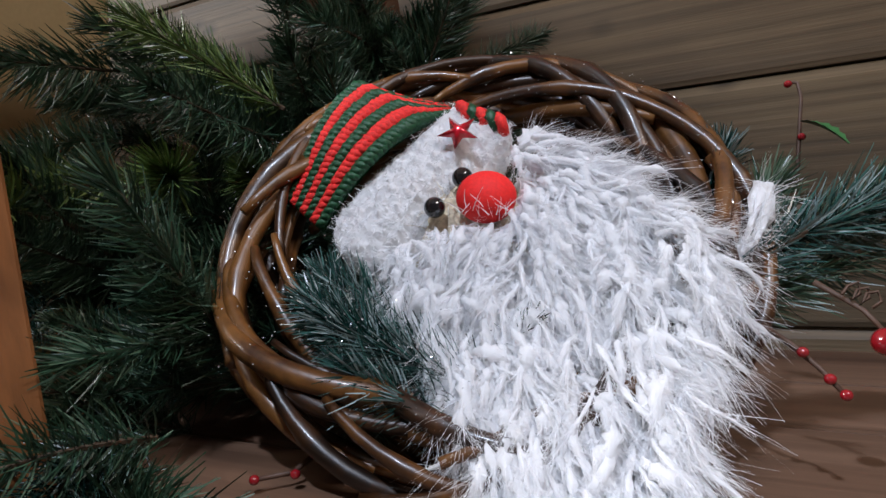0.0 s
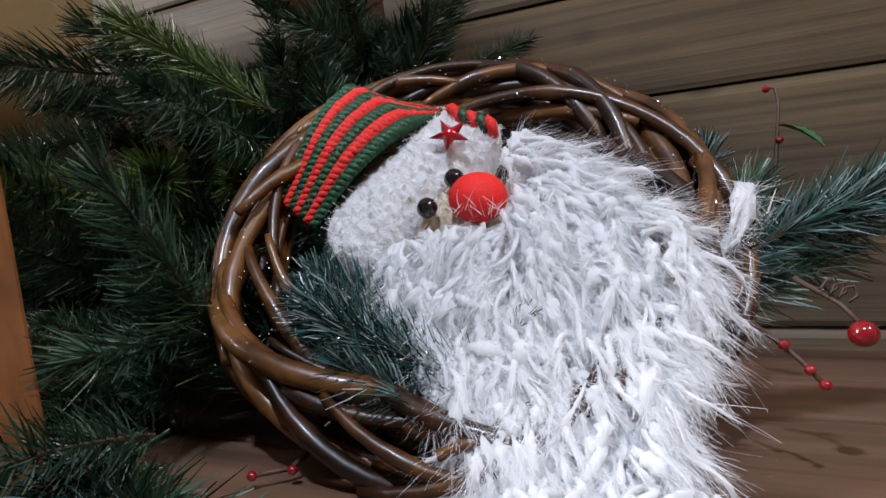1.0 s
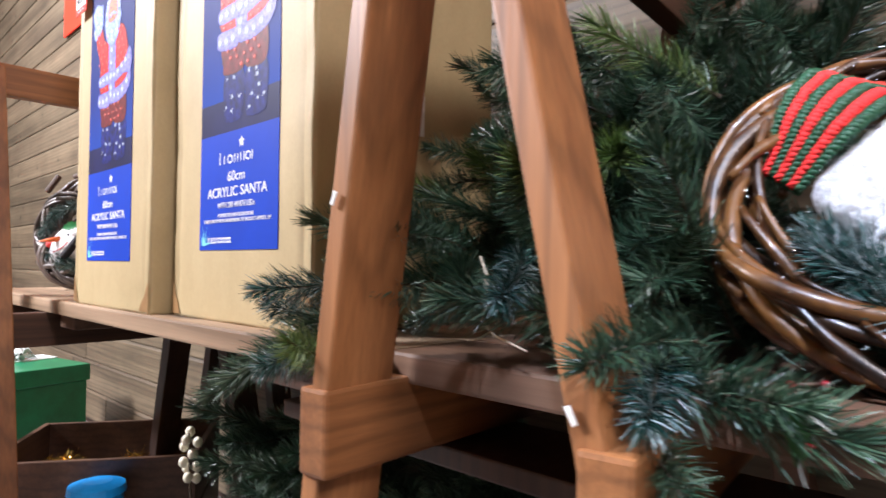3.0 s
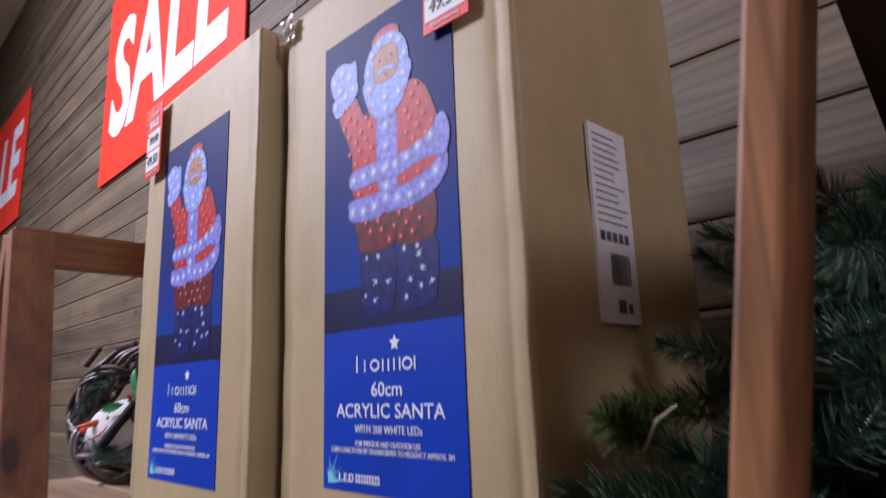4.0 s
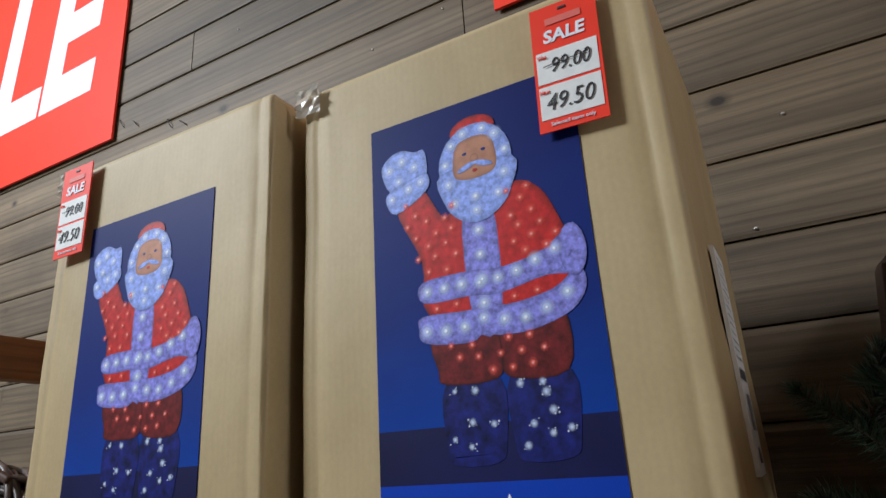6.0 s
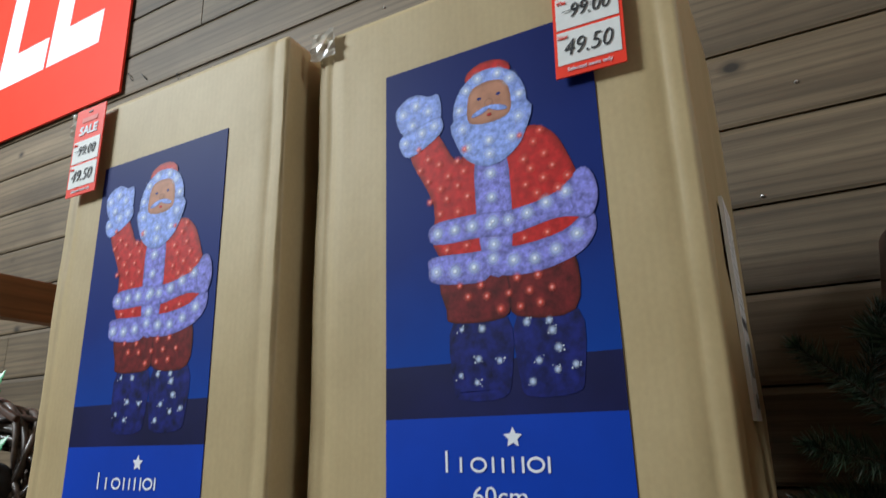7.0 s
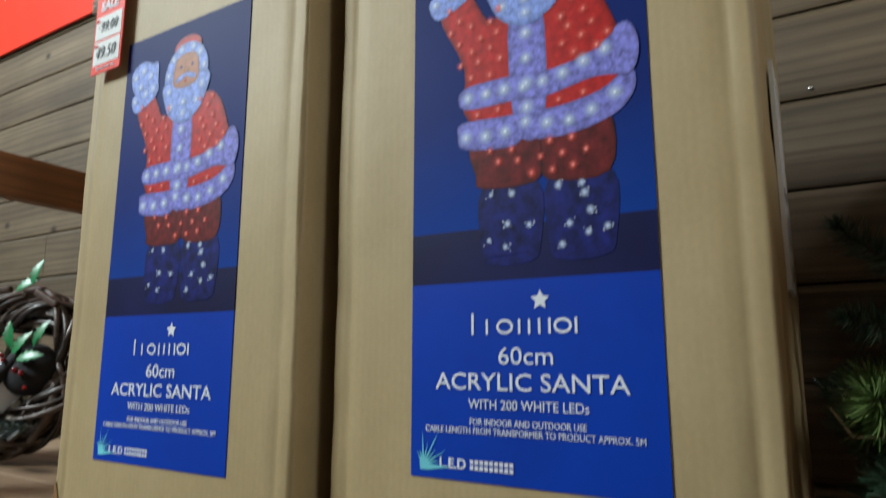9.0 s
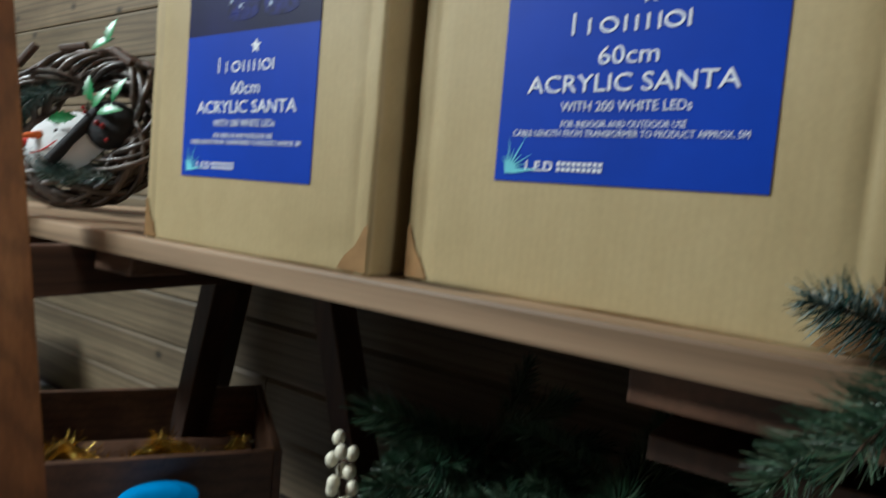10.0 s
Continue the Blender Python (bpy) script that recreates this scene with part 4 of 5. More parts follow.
for i in range(76):
    x, y = fill.uniform(0.36, 0.74), fill.uniform(0.14, 0.50)
    z = 0.775 + fill.random() ** 1.3 * (0.10 + 0.22 * (y > 0.25) * (x > 0.5))
    d = Vector((fill.uniform(-0.6, 0.6), fill.uniform(-0.9, 0.15), fill.uniform(-0.1, 0.6))).normalized()
    kind = fill.choice(("long", "full", "full", "short", "short", "frond"))
    tip = Vector((x, y, z)) + d * BRANCH_LENGTH[kind]
    tip.x, tip.z = max(0.345, min(tip.x, 0.70 + 0.25 * max(0, tip.y - 0.1))), max(0.79, min(tip.z, max(0.91, min(1.13, 0.92 + 1.9 * (tip.x - 0.44)))))
    if (tip - Vector((x, y, z))).length > 0.08:
        lay(kind, (x, y, z), tip, garland, fill.uniform(0, 360))

for i in range(34):
    x, y, z = fill.uniform(0.47, 0.72), fill.uniform(0.30, 0.50), fill.uniform(0.86, 1.02)
    kind = fill.choice(("full", "full", "long", "frond", "short"))
    d = Vector((fill.uniform(-0.7, 0.7), fill.uniform(-0.5, 0.05), fill.uniform(0.0, 0.9))).normalized() * BRANCH_LENGTH[kind]
    tip = Vector((x, y, z)) + d
    tip.x, tip.z = max(0.46, min(tip.x, 0.80)), min(tip.z, 1.15)
    lay(kind, (x, y, z), tip, garland, fill.uniform(0, 360))
# Low branches added to darken the shelf where the wreath's shade falls.
for i in range(12):
    x, y = fill.uniform(0.60, 0.82), fill.uniform(0.12, 0.36)
    lay(fill.choice(("short", "full")), (x, y, 0.77), (x + fill.uniform(-0.1, 0.1), y - fill.uniform(0.02, 0.1), fill.uniform(0.785, 0.83)), garland, fill.uniform(0, 360))

# More added branches, standing in for the deep shade behind the wreath.
for i in range(34):
    x, y = fill.uniform(0.70, 0.93), fill.uniform(0.17, 0.34)
    lay(fill.choice(("short", "full", "full")), (x, y, 0.77), (x + fill.uniform(-0.10, 0.06), y - fill.uniform(0.0, 0.07), fill.uniform(0.80, 0.88)), garland, fill.uniform(0, 360))

# ---- the vine wreath with the bearded ornament ----
WREATH = Matrix(((0.94386, -0.16279, 0.28746, 0.87), (0.33035, 0.46512, -0.82130, 0.125), (0.0, 0.87015, 0.49278, 0.87), (0, 0, 0, 1)))


def vine_paint(name, dark, mid, light, rough=0.28):
    """Varnished willow: warm brown skin, darker streaks, fine glitter."""
    m, nt, nodes, links, bsdf = nodes_of(name)
    n = add(nt, "ShaderNodeTexNoise", Scale=28.0, Detail=5.0, Roughness=0.65)
    links.new(coords(nt, (1, 1, 1)), n.inputs["Vector"])
    info = nt.nodes.new("ShaderNodeObjectInfo")
    s = nt.nodes.new("ShaderNodeMath")
    s.operation = "MULTIPLY_ADD"
    links.new(info.outputs["Random"], s.inputs[0])
    s.inputs[1].default_value = 0.34
    links.new(n.outputs["Fac"], s.inputs[2])
    col = ramp(nt, s.outputs[0], [(0.42, dark), (0.62, mid), (0.85, light)])
    spark = add(nt, "ShaderNodeTexVoronoi", Scale=210.0)
    links.new(coords(nt, (1, 1, 1)), spark.inputs["Vector"])
    glit = ramp(nt, spark.outputs["Distance"], [(0.05, (1, 1, 1)), (0.13, (0, 0, 0))])
    thin = add(nt, "ShaderNodeTexNoise", Scale=60.0)
    links.new(coords(nt, (1, 1, 1)), thin.inputs["Vector"])
    glit = mixed(nt, 1.0, glit, ramp(nt, thin.outputs["Fac"], [(0.62, (0, 0, 0)), (0.68, (1, 1, 1))]), "MULTIPLY")
    links.new(mixed(nt, glit, col, (0.85, 0.85, 0.88)), bsdf.inputs["Base Color"])
    bsdf.inputs["Roughness"].default_value, bsdf.inputs["Coat Weight"].default_value = rough + 0.14, 0.16
    bsdf.inputs["Coat Roughness"].default_value = 0.15
    bump(nt, n.outputs["Fac"], 0.25, 0.002, bsdf)
    return m


M_VINE = vine_paint("varnished_brown_vine", (0.008, 0.0033, 0.0013), (0.038, 0.0140, 0.0033), (0.15, 0.062, 0.013), 0.26)
M_GREYVINE = vine_paint("grey_brown_vine", (0.02, 0.014, 0.012), (0.05, 0.034, 0.026), (0.13, 0.10, 0.085))


def vine_ring(parent, cu, cv, ru, rv, thick, count, paint, seed, r0=0.0040, r1=0.0074, tilt=(-0.03, 0.0), wind=(1.0, 3.2), spans=(1.3, 3.4)):
    """Willow rods wound round a ring; every rod is a part."""
    rng = random.Random(seed)
    for i in range(count):
        start, span = rng.uniform(0, 2 * math.pi), rng.uniform(*spans)
        phase, twist = rng.uniform(0, 2 * math.pi), rng.choice((-1, 1)) * rng.uniform(*wind)
        lay_r = thick * (0.95 if i % 3 else 0.55) * rng.uniform(0.75, 1.08)
        rad = rng.uniform(r0, r1)
        n = int(10 + span * 7)
        pts, radii = [], []
        for k in range(n + 1):
            a = start + span * k / n
            c = phase + twist * span * k / n
            wob = 0.0035 * noise.noise(Vector((a * 1.7, i * 3.1, seed)))
            off = lay_r + wob
            r = off * math.cos(c)
            pts.append((cu + (ru + r) * math.cos(a), cv + (rv + r) * math.sin(a), off * math.sin(c) + tilt[0] + tilt[1] * (cv + (rv + r) * math.sin(a))))
            radii.append(rad * (1.0 + 0.16 * noise.noise(Vector((a * 4, i, 9))) + (0.22 if k % 9 == 4 else 0)) * (0.55 + 0.45 * min(1, 4 * k / n, 4 * (1 - k / n) + 0.3)))
        verts, faces = [], []
        tube(verts, faces, pts, radii, 8)
        part("vine", mesh_from("vine", verts, faces, [paint], None, True), None, parent)


wreath = thing("vine_wreath", "brown varnished vine wreath with a white-bearded ornament, leaning on the shelf", "wreath", WREATH)
vine_ring(wreath, 0.013, 0.036, 0.146, 0.146, 0.031, 58, M_VINE, 11, 0.0042, 0.0076, tilt=(-0.030, -0.16), wind=(0.9, 2.3), spans=(1.5, 3.6))

M_WOOL = plain("white_fleece", (0.93, 0.93, 0.95), 0.8, 0, 0.3, 320, 0.03, 0, 0.4)
M_FIBRE = plain("white_eyelash_yarn", (0.94, 0.95, 0.98), 0.42, 0, 0, 200, 0.05, 0, 0.3)
for mat in (M_WOOL, M_FIBRE):
    nt = mat.node_tree
    thin, mix = nt.nodes.new("ShaderNodeBsdfTranslucent"), nt.nodes.new("ShaderNodeMixShader")
    thin.inputs["Color"].default_value, mix.inputs[0].default_value = (0.97, 0.98, 0.99, 1), 0.4
    nt.links.new(nt.nodes["Principled BSDF"].outputs[0], mix.inputs[1])
    nt.links.new(thin.outputs[0], mix.inputs[2])
    nt.links.new(mix.outputs[0], nt.nodes["Material Output"].inputs["Surface"])
M_YARNRED = plain("red_yarn", (0.70, 0.020, 0.014), 0.75, 0, 0.4, 500, 0.3)
M_YARNGREEN = plain("green_glitter_yarn", (0.008, 0.062, 0.022), 0.45, 0.15, 0.4, 500, 0.5)
M_NOSE = plain("red_velvet", (0.76, 0.012, 0.008), 0.75, 0, 0.2, 600, 0.12)
M_BEAD = plain("black_bead", (0.008, 0.008, 0.01), 0.12, 0, 0, 40, 0.2, 0.6)
M_STARRED = plain("red_foil", (0.62, 0.008, 0.025), 0.18, 0.35, 0, 60, 0.2, 0.8)
M_SISAL = plain("cream_sisal", (0.62, 0.53, 0.38), 0.7, 0, 0.6, 260, 0.3)


class Pile:
    """Vertices, faces and paints of one mesh under way."""

    def __init__(self):
        self.v, self.f, self.i = [], [], []

    def ink(self, index):
        self.i += [index] * (len(self.f) - len(self.i))

    def grid(self, fn, nu, nv, index):
        k = len(self.v)
        for a in range(nu + 1):
            for b in range(nv + 1):
                self.v.append(Vector(fn(a / nu, b / nv)))
        for a in range(nu):
            for b in range(nv):
                q = k + a * (nv + 1) + b
                self.f.append((q, q + nv + 1, q + nv + 2, q + 1))
        self.ink(index)

    def ball(self, c, r, index, n=14):
        self.grid(lambda a, b: (c[0] + r[0] * math.cos(2 * math.pi * a) * math.sin(math.pi * b), c[1] + r[1] * math.sin(2 * math.pi * a) * math.sin(math.pi * b), c[2] - r[2] * math.cos(math.pi * b)), n * 2, n, index)

    def hair(self, p, d, length, width, rng, index, curl=0.4):
        p, d = Vector(p), Vector(d).normalized()
        side = d.cross(Vector((rng.uniform(-1, 1), rng.uniform(-1, 1), rng.uniform(-1, 1)))).normalized()
        bend = Vector((rng.uniform(-1, 1), rng.uniform(-1.2, 0.5), rng.uniform(-0.6, 0.6))) * length * curl
        k = len(self.v)
        for s in (0, 0.35, 0.7, 1.0):
            q = p + d * length * s + bend * s * s
            w = side * width * (1 - 0.6 * s) / 2
            self.v += [q - w, q + w]
        self.f += [(k + j, k + j + 1, k + j + 3, k + j + 2) for j in (0, 2, 4)]
        self.ink(index)


# border of the beard in the wreath's plane, from under the brim round to the nose
BEARD = [(-0.041, 0.014), (-0.032, -0.018), (-0.009, -0.054), (0.006, -0.080), (0.012, -0.106), (0.032, -0.134), (0.052, -0.148), (0.080, -0.152), (0.100, -0.146), (0.114, -0.120),
         (0.120, -0.094), (0.123, -0.068), (0.130, -0.045), (0.154, -0.020), (0.141, 0.004), (0.120, 0.037), (0.100, 0.058), (0.070, 0.087), (0.046, 0.102), (0.036, 0.085), (0.044, 0.052), (0.034, 0.022), (0.012, 0.027), (-0.020, 0.026)]


def inside(u, v, poly):
    """Whether a point lies within a closed border."""
    hit = False
    for (a, b), (c, d) in zip(poly, poly[1:] + poly[:1]):
        if (b > v) != (d > v) and u < (c - a) * (v - b) / (d - b) + a:
            hit = not hit
    return hit


def bearded_ornament(parent):
    """Knitted striped cap, fleece brim, beads, velvet nose, and a beard of eyelash yarn: all one mesh."""
    rng = random.Random(33)
    P = Pile()
    # knitted cap: cords fan out from the brim
    e0, ex, ey = Vector((-0.090, 0.040)), Vector((0.68, 0.733)), Vector((-0.733, 0.68))
    knots = [(0.0, 0.042), (0.02, 0.051), (0.05, 0.067), (0.076, 0.077), (0.10, 0.080), (0.114, 0.040), (0.13, 0.014)]

    def height(s):
        s *= 0.13
        for (a, ha), (b, hb) in zip(knots, knots[1:]):
            if s <= b:
                return ha + (hb - ha) * (s - a) / (b - a)
        return knots[-1][1]

    def cap(s, q):
        c = e0 + ex * (s * 0.13) + ey * (height(s) * q)
        return Vector((c.x, c.y, 0.018 + 0.024 * math.sin(math.pi * min(1, max(0, s * 0.9 + 0.05))) * (1 - 0.75 * q * q)))
    P.grid(lambda a, b: cap(a, b) - Vector((0, 0, 0.004)), 20, 10, 3)
    cords = 7
    for j in range(cords):
        q = (j + 0.35) / cords
        index = 2 if j in (1, 3, 5) else 3
        for strand in (0, 1):
            pts, radii = [], []
            for k in range(91):
                s = k / 90
                base = cap(s, q)
                gap = height(s) / cords
                a = s * 2 * math.pi * 15 + strand * math.pi
                off = ey * (0.28 * gap * math.cos(a))
                pts.append(base + Vector((off.x, off.y, 0.0016 + 0.28 * gap * math.sin(a) * 0.7)))
                radii.append(0.36 * gap * (1 + 0.12 * rng.uniform(-1, 1)))
            tube(P.v, P.f, pts, radii, 6, 0.12, rng)
            P.ink(index)
        for k in range(110):
            s = rng.random()
            p = cap(s, q + rng.uniform(-0.05, 0.05)) + Vector((0, 0, 0.004))
            P.hair(p, (rng.uniform(-1, 1), rng.uniform(-1, 1), 1.0), rng.uniform(0.002, 0.004), 0.0003, rng, index)
    # fleece brim
    a0, a1, a2 = Vector((-0.092, 0.038)), Vector((-0.003, 0.137)), Vector((0.037, 0.122))
    b0, b1 = Vector((-0.046, -0.012)), Vector((0.040, 0.088))

    def brim(s, q):
        sag = math.sin(math.pi * s)
        end = min(1.0, s / 0.14, (1 - s) / 0.10)
        q2 = 0.5 + (q - 0.5) * math.sqrt(max(0.0, 1 - (1 - end) ** 2))
        rim = a0 + (a1 - a0) * (s / 0.76) if s < 0.76 else a1 + (a2 - a1) * ((s - 0.76) / 0.24)
        c = rim * (1 - q2) + (b0 + (b1 - b0) * s) * q2
        w = 0.014 + 0.022 * math.sin(math.pi * min(1, max(0, q))) ** 0.6 + 0.008 * sag ** 0.5
        p = Vector((c.x, c.y, w))
        return p + Vector((0, 0, 1)) * (0.0032 * noise.noise(p * 190) + 0.0022 * noise.noise(p * 420)) + Vector((noise.noise(p * 300), noise.noise(p * 280 + Vector((4, 1, 2))), 0)) * 0.0015
    P.grid(brim, 90, 34, 0)
    for k in range(3800):
        p = brim(rng.random(), rng.uniform(0.02, 0.98))
        P.hair(p, (rng.uniform(-1, 1), rng.uniform(-1, 1), 0.8), rng.uniform(0.0018, 0.0042), 0.0006, rng, 0, 1.2)
    # sisal face, beads, nose, foil star
    P.grid(lambda a, b: (0.004 + 0.045 * (b * 0.98 + 0.02) * math.cos(2 * math.pi * a), 0.044 + 0.042 * b * math.sin(2 * math.pi * a), 0.038 - 0.022 * b * b), 30, 10, 7)
    for k in range(900):
        a, r = rng.uniform(0, 6.28), math.sqrt(rng.random())
        p = (0.004 + 0.043 * r * math.cos(a), 0.046 + 0.04 * r * math.sin(a), 0.037 - 0.022 * r * r)
        P.hair(p, (rng.uniform(-1, 1), rng.uniform(-1, 1), 0.35), rng.uniform(0.008, 0.018), 0.0005, rng, 7 if rng.random() < 0.8 else 1, 0.3)
    P.ball((-0.009, 0.037, 0.046), (0.0068, 0.0068, 0.0068), 5)
    P.ball((0.008, 0.0585, 0.046), (0.0068, 0.0068, 0.0068), 5)
    P.ball((0.0235, 0.040, 0.050), (0.0185, 0.0165, 0.015), 4, 20)
    c = Vector((0.0055, 0.0905, 0.0545))
    k = len(P.v)
    ring = [(c.x + r * math.cos(t), c.y + r * math.sin(t)) for r, t in ((0.0145 if i % 2 == 0 else 0.0062, 2.05 + math.pi * i / 5) for i in range(10))]
    P.v += [Vector((x, y, 0.0525)) for x, y in ring] + [c + Vector((0, 0, 0.0035)), c - Vector((0, 0, 0.003))]
    for i in range(10):
        P.f += [(k + i, k + (i + 1) % 10, k + 10), (k + (i + 1) % 10, k + i, k + 11)]
    P.ink(6)

    # beard: an inner pad, tufts of fluff and loose straight fibres
    heart = Vector((0.066, -0.030))

    def swell(u, v):
        x, y = (u - 0.064) / 0.115, (v + 0.025) / 0.135
        return 0.022 + 0.028 * max(0.0, 1 - 0.8 * (x * x + y * y)) + 0.026 * max(0.0, min(1.0, (-0.05 - v) / 0.08)) + 0.018 * max(0.0, min(1.0, (u - 0.09) / 0.045))

    def pad(a, b):
        k = a * len(BEARD)
        p0, p1 = Vector(BEARD[int(k) % len(BEARD)]), Vector(BEARD[(int(k) + 1) % len(BEARD)])
        c = heart + (p0 + (p1 - p0) * (k - int(k)) - heart) * (0.91 * b)
        c.y = max(c.y, -0.112)
        p = Vector((c.x, c.y, swell(c.x, c.y) - 0.008 - 0.014 * b ** 6))
        return p + Vector((0, 0, 0.006 * noise.noise(p * 70)))
    P.grid(pad, 72, 22, 0)

    def flow(u, v):
        """The way the yarn falls: out from the nose, then down."""
        away = Vector((u - 0.016, v - 0.085))
        away.normalize()
        drop = 0.35 + 0.55 * max(0.0, min(1.0, (0.04 - v) / 0.10))
        d = away * (1 - drop) + Vector((0.12, -1.0)) * drop
        return d.normalized()

    def settle(p):
        """What would sink into the shelf slides forward over it."""
        w = WREATH @ (p - Vector((0, 0, 0.045)))
        sunk = SHELF_Z + 0.006 - w.z
        if sunk > 0 and w.y > -0.03:
            w += Vector((0.1, -1.5, 1.0)) * sunk
        return WREATH.inverted() @ w + Vector((0, 0, 0.045))

    def seat():
        while True:
            u, v = rng.uniform(-0.045, 0.160), rng.uniform(-0.155, 0.105)
            if inside(u, v, BEARD):
                return u, v

    def tuft(u, v, length, fat, lift, turn):
        """One fluffy end of yarn that tapers to both sides, with a short nap and long fibres."""
        pts, radii, n = [], [], 9
        for k in range(n + 1):
            q = k / n
            d = flow(u, v)
            a = turn + 0.9 * noise.noise(Vector((u * 45, v * 45, lift * 90)))
            d = Vector((d.x * math.cos(a) - d.y * math.sin(a), d.x * math.sin(a) + d.y * math.cos(a)))
            pts.append(settle(Vector((u, v, swell(u, v) + lift + 0.004 * math.sin(math.pi * q)))))
            radii.append(0.0004 + fat * math.sin(math.pi * min(1.0, 0.08 + 0.92 * q)) ** 0.7 * max(0.25, 1 + 1.1 * noise.noise(Vector((u * 230, v * 230, lift * 50)))))
            u, v = u + d.x * length / n, v + d.y * length / n
        tube(P.v, P.f, pts, radii, 8, 0.34, rng)
        P.ink(0)
        for k in range(56):
            j = rng.randrange(n)
            run = (pts[j + 1] - pts[j]).normalized()
            out = Vector((rng.uniform(-1, 1), rng.uniform(-1, 1), rng.uniform(-0.4, 1))).normalized()
            P.hair(pts[j] + (pts[j + 1] - pts[j]) * rng.random() + out * radii[j] * 0.6, out + run * 0.9, rng.uniform(0.0018, 0.0050), 0.00055, rng, 0, 1.0)
        for k in range(28):
            j = rng.randrange(n)
            run = (pts[j + 1] - pts[j]).normalized()
            out = Vector((rng.uniform(-1, 1), rng.uniform(-1, 1), rng.uniform(-0.15, 0.8)))
            P.hair(pts[j], run * 1.5 + out * 0.7, rng.uniform(0.010, 0.030), rng.uniform(0.00022, 0.0004), rng, 1, 0.14)
    for i in range(820):
        u, v = seat()
        fat = rng.choice((0.0007, 0.0010, 0.0014, 0.0018, 0.0024, 0.0030))
        tuft(u, v, rng.uniform(0.016, 0.044) * (1.0 if fat < 0.002 else 0.75), fat, rng.uniform(-0.008, 0.005), rng.gauss(0, 0.4))
    # ragged ends along the outer border
    for i in range(150):
        k = rng.uniform(3.0, 17.5)
        a, b = Vector(BEARD[int(k)]), Vector(BEARD[int(k) + 1])
        p = a + (b - a) * (k - int(k))
        p = heart + (p - heart) * rng.uniform(0.88, 0.99)
        tuft(p.x, p.y, rng.uniform(0.010, 0.026), rng.uniform(0.0006, 0.0022), rng.uniform(-0.012, 0.0), rng.gauss(0, 0.5))
    # the tail that lies over the shelf's front edge
    for i in range(130):
        x, y = rng.uniform(0.925, 1.035), rng.uniform(0.0, 0.10)
        x = 0.975 + (x - 0.975) * (0.55 + 4.5 * max(0.0, y))
        run = Vector((rng.uniform(-0.35, 0.35), -1.0, 0.0)).normalized()
        reach = min(rng.uniform(0.02, 0.04), y + 0.022)
        z = SHELF_Z + rng.uniform(0.005, 0.014)
        pts = [WREATH.inverted() @ (Vector((x, y, z)) + run * reach * k / 6 + Vector((0.003 * math.sin(k + i), 0, 0.003 * math.sin(0.5 * k)))) + Vector((0, 0, 0.045)) for k in range(7)]
        fat = rng.uniform(0.0008, 0.0026)
        tube(P.v, P.f, pts, [0.0004 + fat * math.sin(math.pi * (0.08 + 0.92 * k / 6)) ** 0.7 for k in range(7)], 7, 0.2, rng)
        P.ink(0)
        for k in range(42):
            j = rng.randrange(6)
            P.hair(pts[j], (pts[j + 1] - pts[j]).normalized() * 1.2 + Vector((rng.uniform(-1, 1), rng.uniform(-0.5, 1), rng.uniform(-0.1, 1))) * 0.6, rng.uniform(0.004, 0.018), 0.00045, rng, k % 2, 0.3)
    # hairs over the lower nose
    for k in range(26):
        P.hair((rng.uniform(0.008, 0.038), rng.uniform(0.016, 0.028), rng.uniform(0.056, 0.064)), (rng.uniform(-0.8, 0.8), rng.uniform(-0.1, 0.9), 0.45), rng.uniform(0.008, 0.014), 0.0006, rng, 1, 0.4)
    # knitted end of the cap behind the star
    for m in range(5):
        x = 0.004 + 0.0062 * m
        pts = [Vector((x + 0.006 * t, 0.126 - 0.006 * m * 0.55 - 0.014 * t, 0.036 + 0.008 * math.sin(math.pi * t))) for t in (w / 6 for w in range(7))]
        tube(P.v, P.f, pts, [0.0034 * (1 + 0.25 * (w % 2)) for w in range(7)], 7, 0.15, rng)
        P.ink(2 if m % 2 == 0 else 3)
        for k in range(60):
            P.hair(rng.choice(pts), (rng.uniform(-1, 1), rng.uniform(-1, 1), 0.8), rng.uniform(0.004, 0.006), 0.0003, rng, 2 if m % 2 == 0 else 3)
    # curled lock at the side, standing up to a knob
    for i in range(8):
        pts = [Vector((0.148 + 0.040 * q + 0.002 * math.sin(i * 2.1), -0.012 + 0.056 * q ** 1.9 + 0.006 * math.sin(i * 1.7 + 5 * q), 0.036 + 0.003 * math.sin(3 * i + 4 * q))) for q in (k / 8 for k in range(9))]
        tube(P.v, P.f, pts, [0.0030 * (1 - 0.6 * math.sin(math.pi * k / 8)) + 0.0014 * (k == 7) for k in range(9)], 6, 0.45, rng)
        P.ink(0)
        for k in range(90):
            p = pts[rng.randrange(9)]
            P.hair(p, (rng.uniform(-1, 0.8), rng.uniform(-1, 0.4), rng.uniform(-0.3, 1)), rng.uniform(0.006, 0.024), 0.0004, rng, k % 2, 0.3)
    P.v = [q - Vector((0, 0, 0.045)) for q in P.v]
    me = mesh_from("bearded_ornament", P.v, P.f, [M_WOOL, M_FIBRE, M_YARNRED, M_YARNGREEN, M_NOSE, M_BEAD, M_STARRED, M_SISAL], P.i, True)
    return part("bearded_ornament", me, None, parent, "white-bearded knitted ornament with a striped red and green cap")


